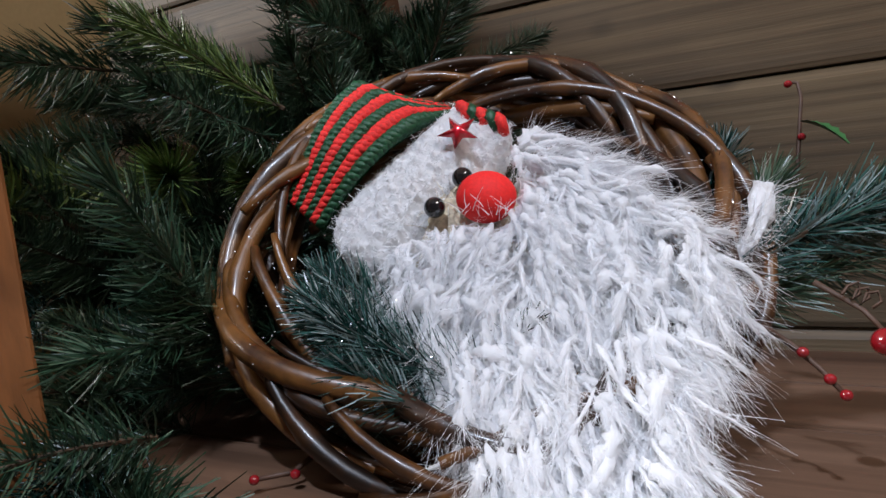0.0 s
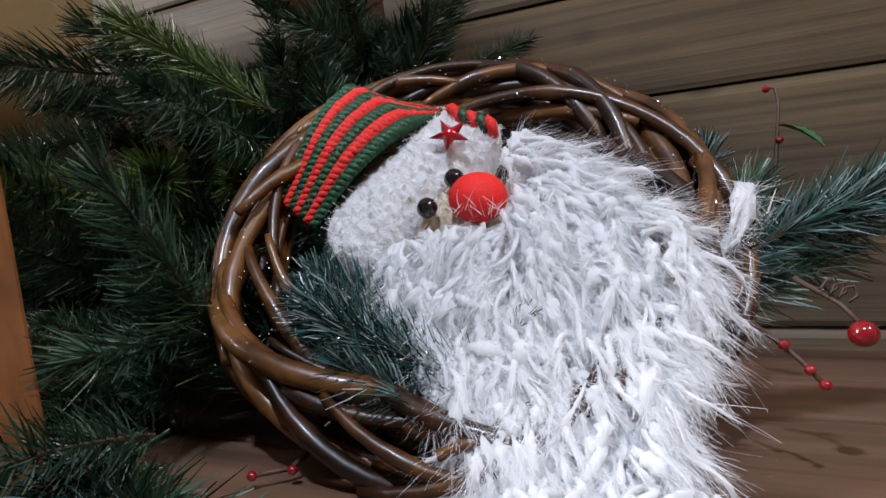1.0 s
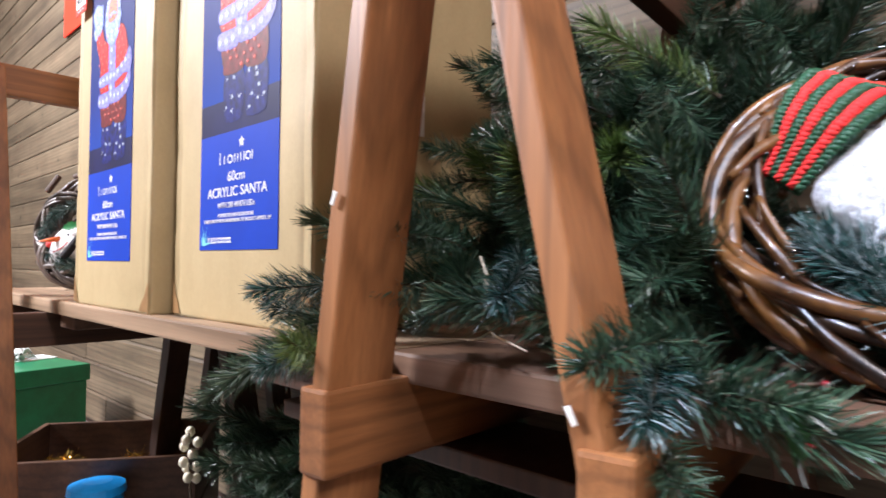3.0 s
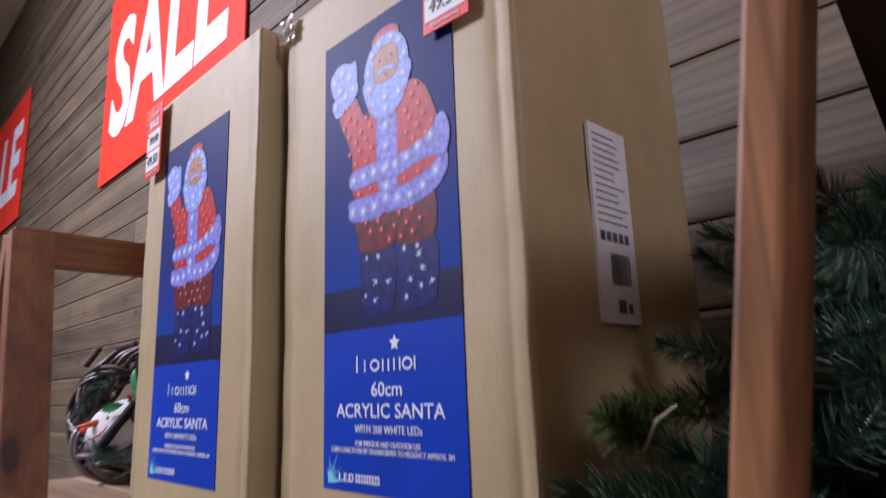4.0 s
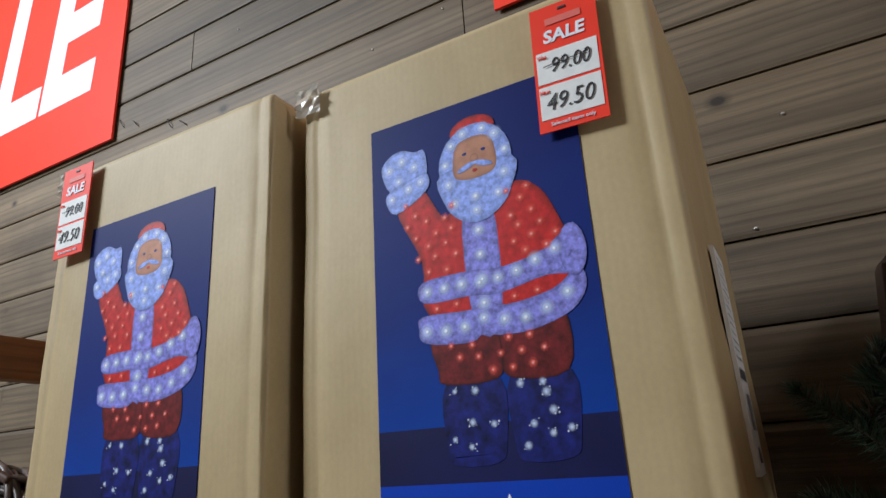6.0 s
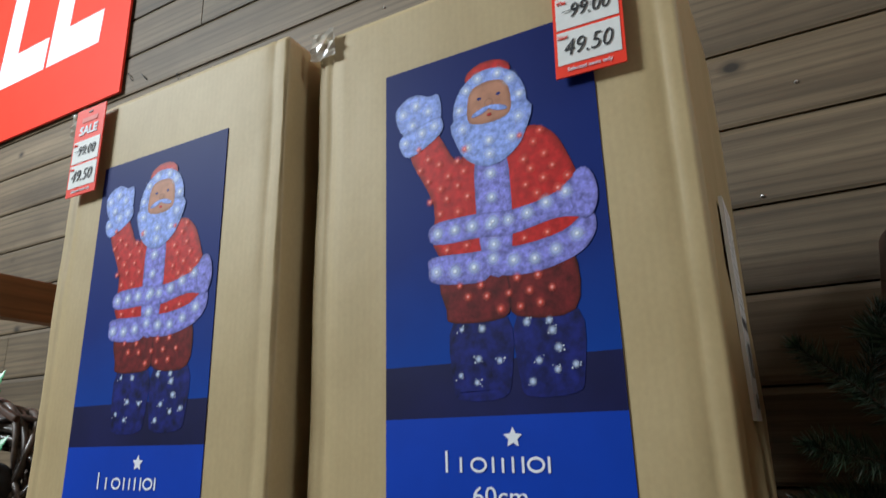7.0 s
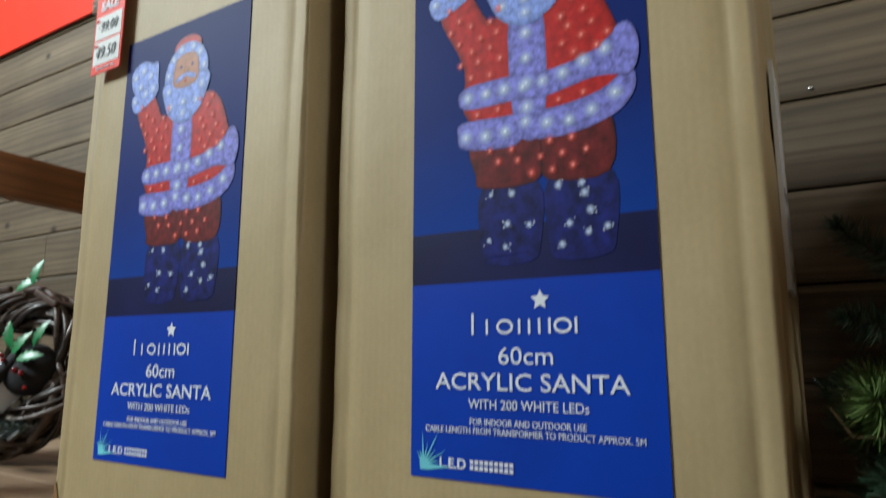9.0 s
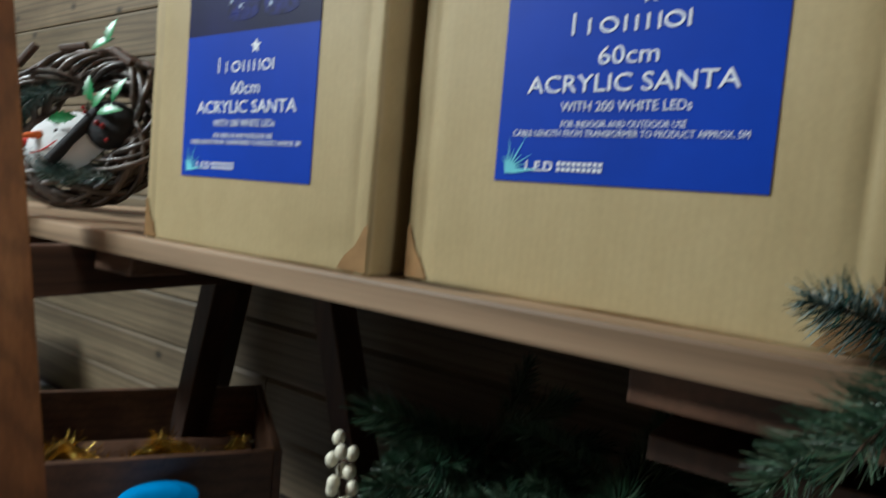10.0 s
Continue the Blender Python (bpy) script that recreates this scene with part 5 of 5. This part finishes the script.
bearded_ornament(wreath)
for kind, b, t, spin in (("frost", (0.020, -0.076, -0.006), (-0.085, -0.016, -0.006), 0), ("frost", (0.025, -0.088, -0.012), (-0.070, -0.042, -0.006), 120), ("frost", (0.01, -0.064, -0.02), (-0.088, -0.002, -0.014), 220), ("frost", (0.03, -0.10, -0.01), (-0.060, -0.060, -0.004), 60), ("frost", (0.02, -0.07, -0.012), (-0.080, -0.020, 0.004), 300),
                         ("frost", (0.13, -0.02, -0.03), (0.30, 0.045, -0.02), 0), ("full", (0.12, -0.03, -0.04), (0.28, 0.01, -0.04), 90), ("frost", (0.15, 0.0, -0.05), (0.185, 0.10, -0.04), 40),
                         ("short", (0.12, -0.01, -0.05), (0.21, 0.085, -0.05), 0), ("full", (0.14, 0.0, -0.06), (0.29, 0.06, -0.06), 200)):
    lay(kind, b, t, wreath, spin, "pine_sprig", "frosted blue-green pine sprig" if kind == "frost" else "")

M_GLITTER = plain("silver_glitter", (0.85, 0.87, 0.9), 0.25, 0.6, 0, 50, 0.05)


def glitter(parent, count, seed, place):
    """Loose silver flakes that cling to rods and needles."""
    rng = random.Random(seed)
    verts, faces = [], []
    for i in range(count):
        c = place(rng)
        a, b = (Vector((rng.uniform(-1, 1), rng.uniform(-1, 1), rng.uniform(-0.4, 0.4))).normalized() * rng.uniform(0.0003, 0.0007) for _ in range(2))
        k = len(verts)
        verts += [c + a, c + b, c - a, c - b]
        faces.append((k, k + 1, k + 2, k + 3))
    tagged(part("glitter", mesh_from("glitter", verts, faces, [M_GLITTER]), None, parent, "fine silver glitter"), kind="stuff")


def on_ring(rng):
    a, c = rng.uniform(-0.4, 3.9), rng.uniform(0.2, 2.6)
    r = 0.146 + 0.036 * math.cos(c)
    return Vector((0.013 + r * math.cos(a), 0.036 + r * math.sin(a), 0.037 * math.sin(c) - 0.030 - 0.16 * (0.036 + r * math.sin(a))))


def on_sprig(rng):
    q = rng.random()
    return Vector((0.020 - 0.105 * q, -0.076 + 0.060 * q, -0.006)) + Vector((rng.gauss(0, 0.012), rng.gauss(0, 0.016), rng.uniform(0.012, 0.03)))


glitter(wreath, 420, 3, on_ring)
glitter(wreath, 130, 4, on_sprig)

M_BERRY = plain("glossy_red_berry", (0.23, 0.008, 0.012), 0.15, 0, 0, 80, 0.3, 0.7)
M_LEAF = plain("green_fabric_leaf", (0.03, 0.13, 0.035), 0.45, 0, 0.3, 40, 0.3)
M_TWIG = plain("brown_twig", (0.07, 0.035, 0.02), 0.6, 0, 0.3, 90, 0.3)


def ball_mesh(name, r, paint):
    P = Pile()
    P.ball((0, 0, 0), (r, r, r * 0.95), 0, 10)
    return mesh_from(name, P.v, P.f, [paint], None, True)


def leaf_mesh(length, width, paint, spiky=True):
    """A curved pointed leaf with a folded midrib and toothed edge."""
    v, f = [], []
    n = 10
    for i in range(n + 1):
        s = i / n
        w = width * math.sin(math.pi * (0.04 + 0.93 * s)) * ((0.75 if i % 2 else 1.1) if spiky else 1.0)
        z = -0.25 * length * s * s
        v += [Vector((s * length, -w / 2, z + 0.15 * w)), Vector((s * length, 0, z)), Vector((s * length, w / 2, z + 0.15 * w))]
    for i in range(n):
        k = 3 * i
        f += [(k, k + 3, k + 4, k + 1), (k + 1, k + 4, k + 5, k + 2)]
    top = len(v)
    v += [p - Vector((0, 0, 0.0006)) for p in v[:top]]
    f += [tuple(top + j for j in reversed(q)) for q in list(f)]
    return mesh_from("leaf", v, f, [paint], None, True)


BERRY = ball_mesh("berry", 0.0029, M_BERRY)
BERRY_BIG = ball_mesh("berry", 0.0072, M_BERRY)
LEAF = leaf_mesh(0.036, 0.018, M_LEAF)


def berry_twig(label, points, berries, leaves=(), big=()):
    """A wired twig with berries on it."""
    base = Vector(points[0])
    twig = thing("berry_twig", label, "berry twig", base, "berry twigs")
    v, f = [], []
    tube(v, f, [Vector(p) - base for p in points], [0.0018 - 0.0008 * i / len(points) for i in range(len(points))], 6)
    part("stem", mesh_from("stem", v, f, [M_TWIG], None, True), None, twig)
    for p in berries:
        part("berry", BERRY, None, twig, at=Matrix.Translation(Vector(p) - base))
    for p in big:
        part("berry", BERRY_BIG, None, twig, at=Matrix.Translation(Vector(p) - base))
    for p, a, size in leaves:
        part("leaf", LEAF, None, twig, "green toothed leaf", at=Matrix.Translation(Vector(p) - base) @ pose(0, 0, 0, *a) @ Matrix.Scale(size, 4))
    return twig


berry_twig("thin twig with two red berries and a leaf", [(1.052, 0.3, 0.875), (1.058, 0.31, 0.931), (1.062, 0.32, 0.975), (1.06, 0.323, 0.987), (1.055, 0.323, 0.988)], [(1.054, 0.323, 0.987), (1.061, 0.312, 0.946)], [((1.061, 0.31, 0.957), (0, 20, -30), 1.0)])
berry_twig("bare twig with three red berries reaching over the shelf boards", [(1.034, 0.17, 0.829), (1.047, 0.158, 0.821), (1.059, 0.155, 0.81), (1.069, 0.146, 0.799)], [(1.052, 0.153, 0.818), (1.063, 0.149, 0.806), (1.069, 0.143, 0.8)])
berry_twig("curling twig with one large glossy red berry", [(1.059, 0.18, 0.851), (1.071, 0.18, 0.843), (1.08, 0.173, 0.837), (1.087, 0.164, 0.828)], [], [], [(1.088, 0.161, 0.823)])
berry_twig("twig with red berries lying on the shelf below the wreath", [(0.807, 0.076, 0.764), (0.804, 0.059, 0.758), (0.792, 0.042, 0.758)], [(0.792, 0.042, 0.758), (0.809, 0.055, 0.759)])
berry_twig("holly pick with red berry hanging over the shelf edge", [(0.827, 0.03, 0.736), (0.823, 0.0, 0.733), (0.817, -0.02, 0.735)], [(0.82, -0.025, 0.736)], [((0.812, -0.03, 0.758), (10, 60, 80), 1.0)])
berry_twig("holly sprig with a broad green leaf at the shelf edge", [(0.985, -0.01, 0.756), (0.962, -0.03, 0.757), (0.945, -0.042, 0.757)], [(0.960, -0.045, 0.753), (0.966, -0.042, 0.756)], [((0.956, -0.043, 0.757), (-48, 0, 172), 1.25)])
TENDRIL = [(1.071, 0.173, 0.845), (1.074, 0.177, 0.849), (1.079, 0.179, 0.851), (1.079, 0.176, 0.845), (1.075, 0.173, 0.842), (1.078, 0.177, 0.847), (1.083, 0.179, 0.848), (1.083, 0.176, 0.843), (1.079, 0.173, 0.84), (1.082, 0.177, 0.845), (1.087, 0.179, 0.846), (1.088, 0.176, 0.841), (1.084, 0.174, 0.838)]
v, f = [], []
tube(v, f, [Vector(p) - Vector(TENDRIL[0]) for p in TENDRIL], 0.0009, 5)
tendril = thing("curled_tendril", "brown curled wire tendril beside a berry twig", "tendril", TENDRIL[0])
part("wire", mesh_from("wire", v, f, [M_TWIG], None, True), None, tendril)
RAFFIA = [(0.538, 0.02, 0.843), (0.554, 0.01, 0.827), (0.564, 0.0, 0.801), (0.558, 0.0, 0.788), (0.581, -0.01, 0.776), (0.622, -0.02, 0.768)]
v, f = [], []
tube(v, f, [Vector(p) - Vector(RAFFIA[0]) for p in RAFFIA], [0.0010, 0.0018, 0.0022, 0.0016, 0.0012, 0.0008], 6)
raffia = thing("raffia_strand", "cream raffia strand caught in the pine garland", "raffia", RAFFIA[0])
part("strand", mesh_from("strand", v, f, [M_SISAL], None, True), None, raffia)
RAFFIA_NEAR = [(0.319, 0.06, 0.918), (0.331, 0.05, 0.9), (0.358, 0.05, 0.901), (0.37, 0.05, 0.924), (0.384, 0.06, 0.936)]
v, f = [], []
tube(v, f, [Vector(p) - Vector(RAFFIA_NEAR[0]) for p in RAFFIA_NEAR], [0.0008, 0.0013, 0.0016, 0.0016, 0.0008], 6)
raffia = thing("raffia_strand", "cream raffia strand curling beside the carton", "raffia", RAFFIA_NEAR[0])
part("strand", mesh_from("strand", v, f, [M_SISAL], None, True), None, raffia)


# ---- the farther wreath, with a white-headed ornament ----
SNOW = Matrix(((0.8838, -0.1308, 0.4492, -1.09), (0.4679, 0.247, -0.8486, 0.15), (0.0, 0.9601, 0.2795, 0.914), (0, 0, 0, 1)))
far_wreath = thing("vine_wreath", "grey-brown vine wreath with a white-headed ornament, beside a carton", "wreath", SNOW)
vine_ring(far_wreath, 0.0, 0.02, 0.155, 0.130, 0.045, 80, M_GREYVINE, 17, 0.0045, 0.008)
M_FELTBLACK = plain("black_felt", (0.012, 0.012, 0.016), 0.8, 0, 0.5, 300, 0.3)
M_CARROT = plain("orange_felt", (0.70, 0.14, 0.02), 0.7, 0, 0.3, 200, 0.2)
M_CHEEK = plain("red_felt", (0.62, 0.03, 0.02), 0.7, 0, 0.3, 200, 0.2)
M_HOLLY = plain("bright_green_leaf", (0.03, 0.20, 0.06), 0.35, 0, 0.2, 60, 0.3)


def white_head(parent):
    """Padded white head with a black hat, one plain mesh."""
    P = Pile()

    def lump(a, b):
        t, f = 2 * math.pi * a, math.pi * b
        p = Vector((0.088 * math.cos(t) * math.sin(f), 0.062 * math.sin(t) * math.sin(f), -0.036 * math.cos(f)))
        p += p.normalized() * 0.003 * noise.noise(p * 60)
        return Matrix.Rotation(0.35, 3, "Z") @ p + Vector((-0.015, -0.03, 0.0))
    P.grid(lump, 40, 20, 0)
    P.ball((0.078, 0.012, 0.006), (0.055, 0.052, 0.034), 1, 14)
    P.grid(lambda a, b: Matrix.Rotation(-0.6, 3, "Z") @ Vector((0.012 * math.cos(6.283 * a) + 0.036, 0.075 * (2 * b - 1), 0.032 + 0.012 * math.sin(6.283 * a))) + Vector((0.0, 0.0, 0)), 12, 12, 1)
    tube(P.v, P.f, [Vector((-0.045, -0.028, 0.03)), Vector((-0.06, -0.036, 0.045)), Vector((-0.082, -0.046, 0.062))], [0.009, 0.006, 0.001], 8)
    P.ink(2)
    for u, v in ((-0.012, 0.012), (-0.006, -0.006)):
        P.ball((u - 0.008, v - 0.012, 0.034), (0.004, 0.004, 0.003), 1, 6)
    tube(P.v, P.f, [Vector((-0.062 + 0.012 * i, -0.066 + 0.001 * i * i, 0.026 + 0.003 * i)) for i in range(6)], 0.0014, 5)
    P.ink(3)
    P.ball((0.004, -0.052, 0.029), (0.006, 0.005, 0.002), 3, 6)
    P.ball((-0.088, -0.04, 0.018), (0.014, 0.012, 0.01), 3, 8)
    me = mesh_from("white_headed_ornament", P.v, P.f, [M_WOOL, M_FELTBLACK, M_CARROT, M_CHEEK], P.i, True)
    return part("white_headed_ornament", me, None, parent, "white felt ornament with a black hat")


white_head(far_wreath)
HOLLY = leaf_mesh(0.055, 0.026, M_HOLLY)
for u, v, w, spin in ((0.058, 0.030, 0.040, 60), (0.072, 0.022, 0.044, 10), (0.050, 0.046, 0.036, 110), (0.088, 0.052, 0.030, 70), (0.030, 0.012, 0.044, 200), (-0.01, 0.18, 0.0, 30), (0.03, 0.19, 0.01, 80)):
    part("leaf", HOLLY, None, far_wreath, "bright green holly leaf", at=Matrix.Translation((u, v, w)) @ pose(0, 0, 0, -15, -20, spin))
for u, v, w, r in ((0.048, 0.020, 0.046, 1.6), (0.078, 0.000, 0.046, 2.2), (0.040, 0.030, 0.044, 1.5), (0.088, -0.004, 0.042, 2.0), (0.098, -0.03, 0.034, 1.5)):
    part("berry", BERRY, None, far_wreath, "glossy red berry", at=Matrix.Translation((u, v, w)) @ Matrix.Scale(r, 4))
for b, t, spin in (((0.12, -0.10, 0.012), (-0.03, -0.095, 0.025), 0), ((-0.13, -0.05, 0.0), (0.02, -0.105, 0.02), 60), ((-0.10, 0.10, 0.0), (-0.13, -0.02, 0.01), 100), ((-0.04, 0.10, 0.0), (-0.12, 0.06, 0.01), 30)):
    lay("frost", b, t, far_wreath, spin, "pine_sprig")
for b, t, spin in (((-0.06, -0.04, -0.06), (0.06, 0.05, -0.05), 0), ((0.06, -0.06, -0.06), (-0.05, 0.06, -0.05), 60), ((0.0, 0.08, -0.06), (0.10, -0.03, -0.05), 20), ((-0.1, 0.0, -0.06), (0.03, 0.08, -0.05), 90)):
    lay("full", b, t, far_wreath, spin, "pine_sprig")
for u, v, spin in ((-0.12, 0.14, 60), (-0.02, 0.165, 10), (0.09, 0.15, -30)):
    part("cinnamon_stick", mesh_of(block(bmesh.new(), -0.03, 0.03, -0.007, 0.007, -0.007, 0.007, 0.004), "cinnamon_stick", M_TWIG), None, far_wreath, at=Matrix.Translation((u, v, 0.036)) @ pose(0, 0, 0, 20, 0, spin))

# ---- under the shelf ----
crate = thing("wooden_crate", "dark wooden crate with gold tinsel standing on the floor", "crate", Matrix.Translation((-0.77, 0.14, 0.0)) @ pose(0, 0, 0, 0, 0, 56))
for y in (-0.185, 0.170):
    for k in range(3):
        part("slat", block(bmesh.new(), -0.21, 0.21, y, y + 0.014, 0.02 + 0.128 * k, 0.14 + 0.128 * k, 0.002), M_DARKRAIL, crate)
for x in (-0.224, 0.2105):
    for k in range(3):
        part("slat", block(bmesh.new(), x, x + 0.0135, -0.185, 0.184, 0.02 + 0.128 * k, 0.14 + 0.128 * k, 0.002), M_DARKRAIL, crate)
part("bottom", block(bmesh.new(), -0.21, 0.21, -0.17, 0.169, 0.0, 0.018), M_DARKWOOD, crate)
M_GOLD = plain("gold_foil", (0.72, 0.48, 0.10), 0.22, 0.9, 0, 60, 0.3)
P = Pile()
gold = random.Random(41)
tube(P.v, P.f, [Vector((-0.17 + 0.034 * i, 0.06 * math.sin(i * 1.3), 0.0 + 0.006 * math.sin(i * 2.1))) for i in range(11)], 0.016, 7, 0.3, gold)
for i in range(1500):
    x = gold.uniform(-0.18, 0.18)
    c = Vector((x, 0.06 * math.sin((x + 0.17) / 0.034 * 1.3) + gold.uniform(-0.02, 0.02), gold.uniform(-0.01, 0.015)))
    P.hair(c, (gold.uniform(-1, 1), gold.uniform(-1, 1), gold.uniform(-0.2, 1)), gold.uniform(0.015, 0.032), 0.0018, gold, 0, 0.3)
P.i = [0] * len(P.f)
tinsel = thing("gold_tinsel", "coil of gold foil tinsel lying in the dark crate", "tinsel", Matrix.Translation((-0.77, 0.14, 0.318)) @ pose(0, 0, 0, 0, 0, 56))
part("strand", mesh_from("strand", P.v, P.f, [M_GOLD], P.i), None, tinsel)
sack = thing("sawdust_sack", "brown sack filling the crate below the tinsel", "sack", Matrix.Translation((-0.77, 0.14, 0.019)) @ pose(0, 0, 0, 0, 0, 56))
part("cloth", block(bmesh.new(), -0.205, 0.205, -0.165, 0.165, 0.0, 0.285, 0.03), M_DARKRAIL, sack)

M_GREENFOIL = plain("green_gift_paper", (0.01, 0.17, 0.07), 0.3, 0, 0, 12, 0.25)
M_WHITEPAPER = plain("white_gift_paper", (0.72, 0.76, 0.76), 0.4, 0, 0, 12, 0.1)
gift = thing("gift_box", "green and white gift box standing on the floor by the wall", "gift box", Matrix.Translation((-2.2, 0.26, 0.0)) @ pose(0, 0, 0, 0, 0, 12))
part("box", block(bmesh.new(), -0.19, 0.19, -0.15, 0.15, 0.0, 0.33, 0.004), M_GREENFOIL, gift)
part("lid", block(bmesh.new(), -0.2, 0.2, -0.16, 0.16, 0.3305, 0.40, 0.006), M_GREENFOIL, gift)
part("paper_band", block(bmesh.new(), -0.195, -0.06, -0.163, 0.154, 0.02, 0.405, 0.003), M_WHITEPAPER, gift, "white paper band")
P = Pile()
for k in range(6):
    a = k * math.pi / 3
    tube(P.v, P.f, [Vector((-0.12, 0, 0.41)), Vector((-0.12 + 0.05 * math.cos(a), 0.05 * math.sin(a), 0.45)), Vector((-0.12 + 0.075 * math.cos(a), 0.075 * math.sin(a), 0.42)), Vector((-0.12, 0, 0.412))], [0.006, 0.016, 0.014, 0.005], 8)
P.ink(0)
part("bow", mesh_from("bow", P.v, P.f, [M_WHITEPAPER], P.i, True), None, gift, "white ribbon bow")

M_POT = plain("dark_plastic_pot", (0.02, 0.018, 0.016), 0.5, 0, 0.1, 40, 0.3)


def pot_mesh(r0, r1, h):
    P = Pile()
    prof = [(0.0, 0.0), (r0, 0.0), (r1, h), (r1 + 0.008, h), (r1 + 0.008, h + 0.018), (r1 - 0.006, h + 0.018), (r1 - 0.012, h - 0.02), (0.0, h - 0.02)]
    P.grid(lambda a, b: (prof[min(7, round(b * 7))][0] * math.cos(6.28318 * a), prof[min(7, round(b * 7))][0] * math.sin(6.28318 * a), prof[min(7, round(b * 7))][1]), 24, 7, 0)
    return mesh_from("pot", P.v, P.f, [M_POT], P.i, False)


POT = pot_mesh(0.09, 0.12, 0.2)
for x, y, seed, words in ((-0.12, 0.25, 1, "dark green artificial pine bush in a pot under the shelf"), (0.08, 0.22, 5, "tall dark green artificial pine bush in a pot below the boards"), (0.32, 0.30, 2, "dark green artificial pine bush in a pot, in deep shade")):
    bush = thing("potted_pine", words, "potted plant", (x, y, 0.0), "potted pines under the shelf")
    part("pot", POT, None, bush)
    rr = random.Random(seed)
    v, f = [], []
    tube(v, f, [(0, 0, 0.17), (0.01, 0, 0.35), (0, 0.01, 0.5)], [0.009, 0.007, 0.003], 7)
    part("stem", mesh_from("stem", v, f, [M_STEM], None, True), None, bush)
    for i in range(44):
        a, z = rr.uniform(0, 6.28), rr.uniform(0.24, 0.53)
        r = rr.uniform(0.12, 0.2) * (1.15 - (z - 0.2) * 0.8)
        lay(rr.choice(("full", "short", "long")), (0, 0, z), (r * math.cos(a), r * math.sin(a), z + rr.uniform(0.0, 0.09)), bush, rr.uniform(0, 360))

M_IVORY = plain("ivory_berry", (0.75, 0.70, 0.55), 0.35, 0, 0, 60, 0.1)
IVORY = ball_mesh("berry", 0.0085, M_IVORY)
pick = thing("white_berry_pick", "pick of ivory white berries standing under the shelf", "berry pick", (-0.245, 0.10, 0.0))
v, f = [], []
tube(v, f, [(0.05, 0.03, 0.0), (0.02, 0.01, 0.25), (0.0, 0.0, 0.42), (-0.008, 0.0, 0.515)], [0.006, 0.004, 0.002, 0.001], 6)
part("stem", mesh_from("stem", v, f, [M_STEM], None, True), None, pick)
for i in range(11):
    part("berry", IVORY, None, pick, at=Matrix.Translation((0.016 * math.sin(i * 2.4), 0.012 * math.cos(i * 2.4), 0.43 + 0.0085 * i)) @ Matrix.Diagonal((1, 1, 1.25, 1)))
M_BLUETUB = plain("blue_plastic", (0.02, 0.25, 0.62), 0.3, 0, 0, 30, 0.1)
P = Pile()
prof = [(0.0, 0.0), (0.045, 0.0), (0.052, 0.345), (0.057, 0.350), (0.055, 0.366), (0.03, 0.374), (0.0, 0.376)]
P.grid(lambda a, b: (prof[round(b * 6)][0] * math.cos(6.28318 * a), prof[round(b * 6)][0] * math.sin(6.28318 * a), prof[round(b * 6)][1]), 24, 6, 0)
tub = thing("plastic_tub", "tall blue plastic tub with a lid, on the floor", "tub", (-0.535, 0.03, 0.0))
part("tub_body", mesh_from("tub_body", P.v, P.f, [M_BLUETUB], P.i), None, tub)

# ---- staples and nails left in the plank wall ----
def staple(x, z, lean):
    v, f = [], []
    tube(v, f, [Vector((-0.022, 0.006, 0.006)), Vector((-0.018, -0.006, 0.004)), Vector((0.0, -0.010, -0.004)), Vector((0.012, -0.006, -0.014)), Vector((0.014, 0.006, -0.018))], 0.0014, 5)
    part("staple", mesh_from("staple", v, f, [M_BLACKINK], None, True), None, wall, "bent dark wire staple", at=Matrix.Translation((x, WALL_Y, z)) @ Matrix.Rotation(lean, 4, "Y"))


for x, z, lean in ((-1.41, 2.155, 0.4), (-1.34, 2.133, 0.2), (-1.17, 2.075, 0.5), (-1.11, 2.058, 0.1)):
    staple(x, z, lean)
NAIL = ball_mesh("nail_head", 0.0032, M_STEEL)
for x, z in ((-0.421, 2.03), (-0.216, 2.061), (0.411, 1.559), (0.331, 1.37), (-0.9, 2.3), (1.12, 1.36), (0.93, 1.24)):
    part("nail_head", NAIL, None, wall, at=Matrix.Translation((x, WALL_Y - 0.001, z)))
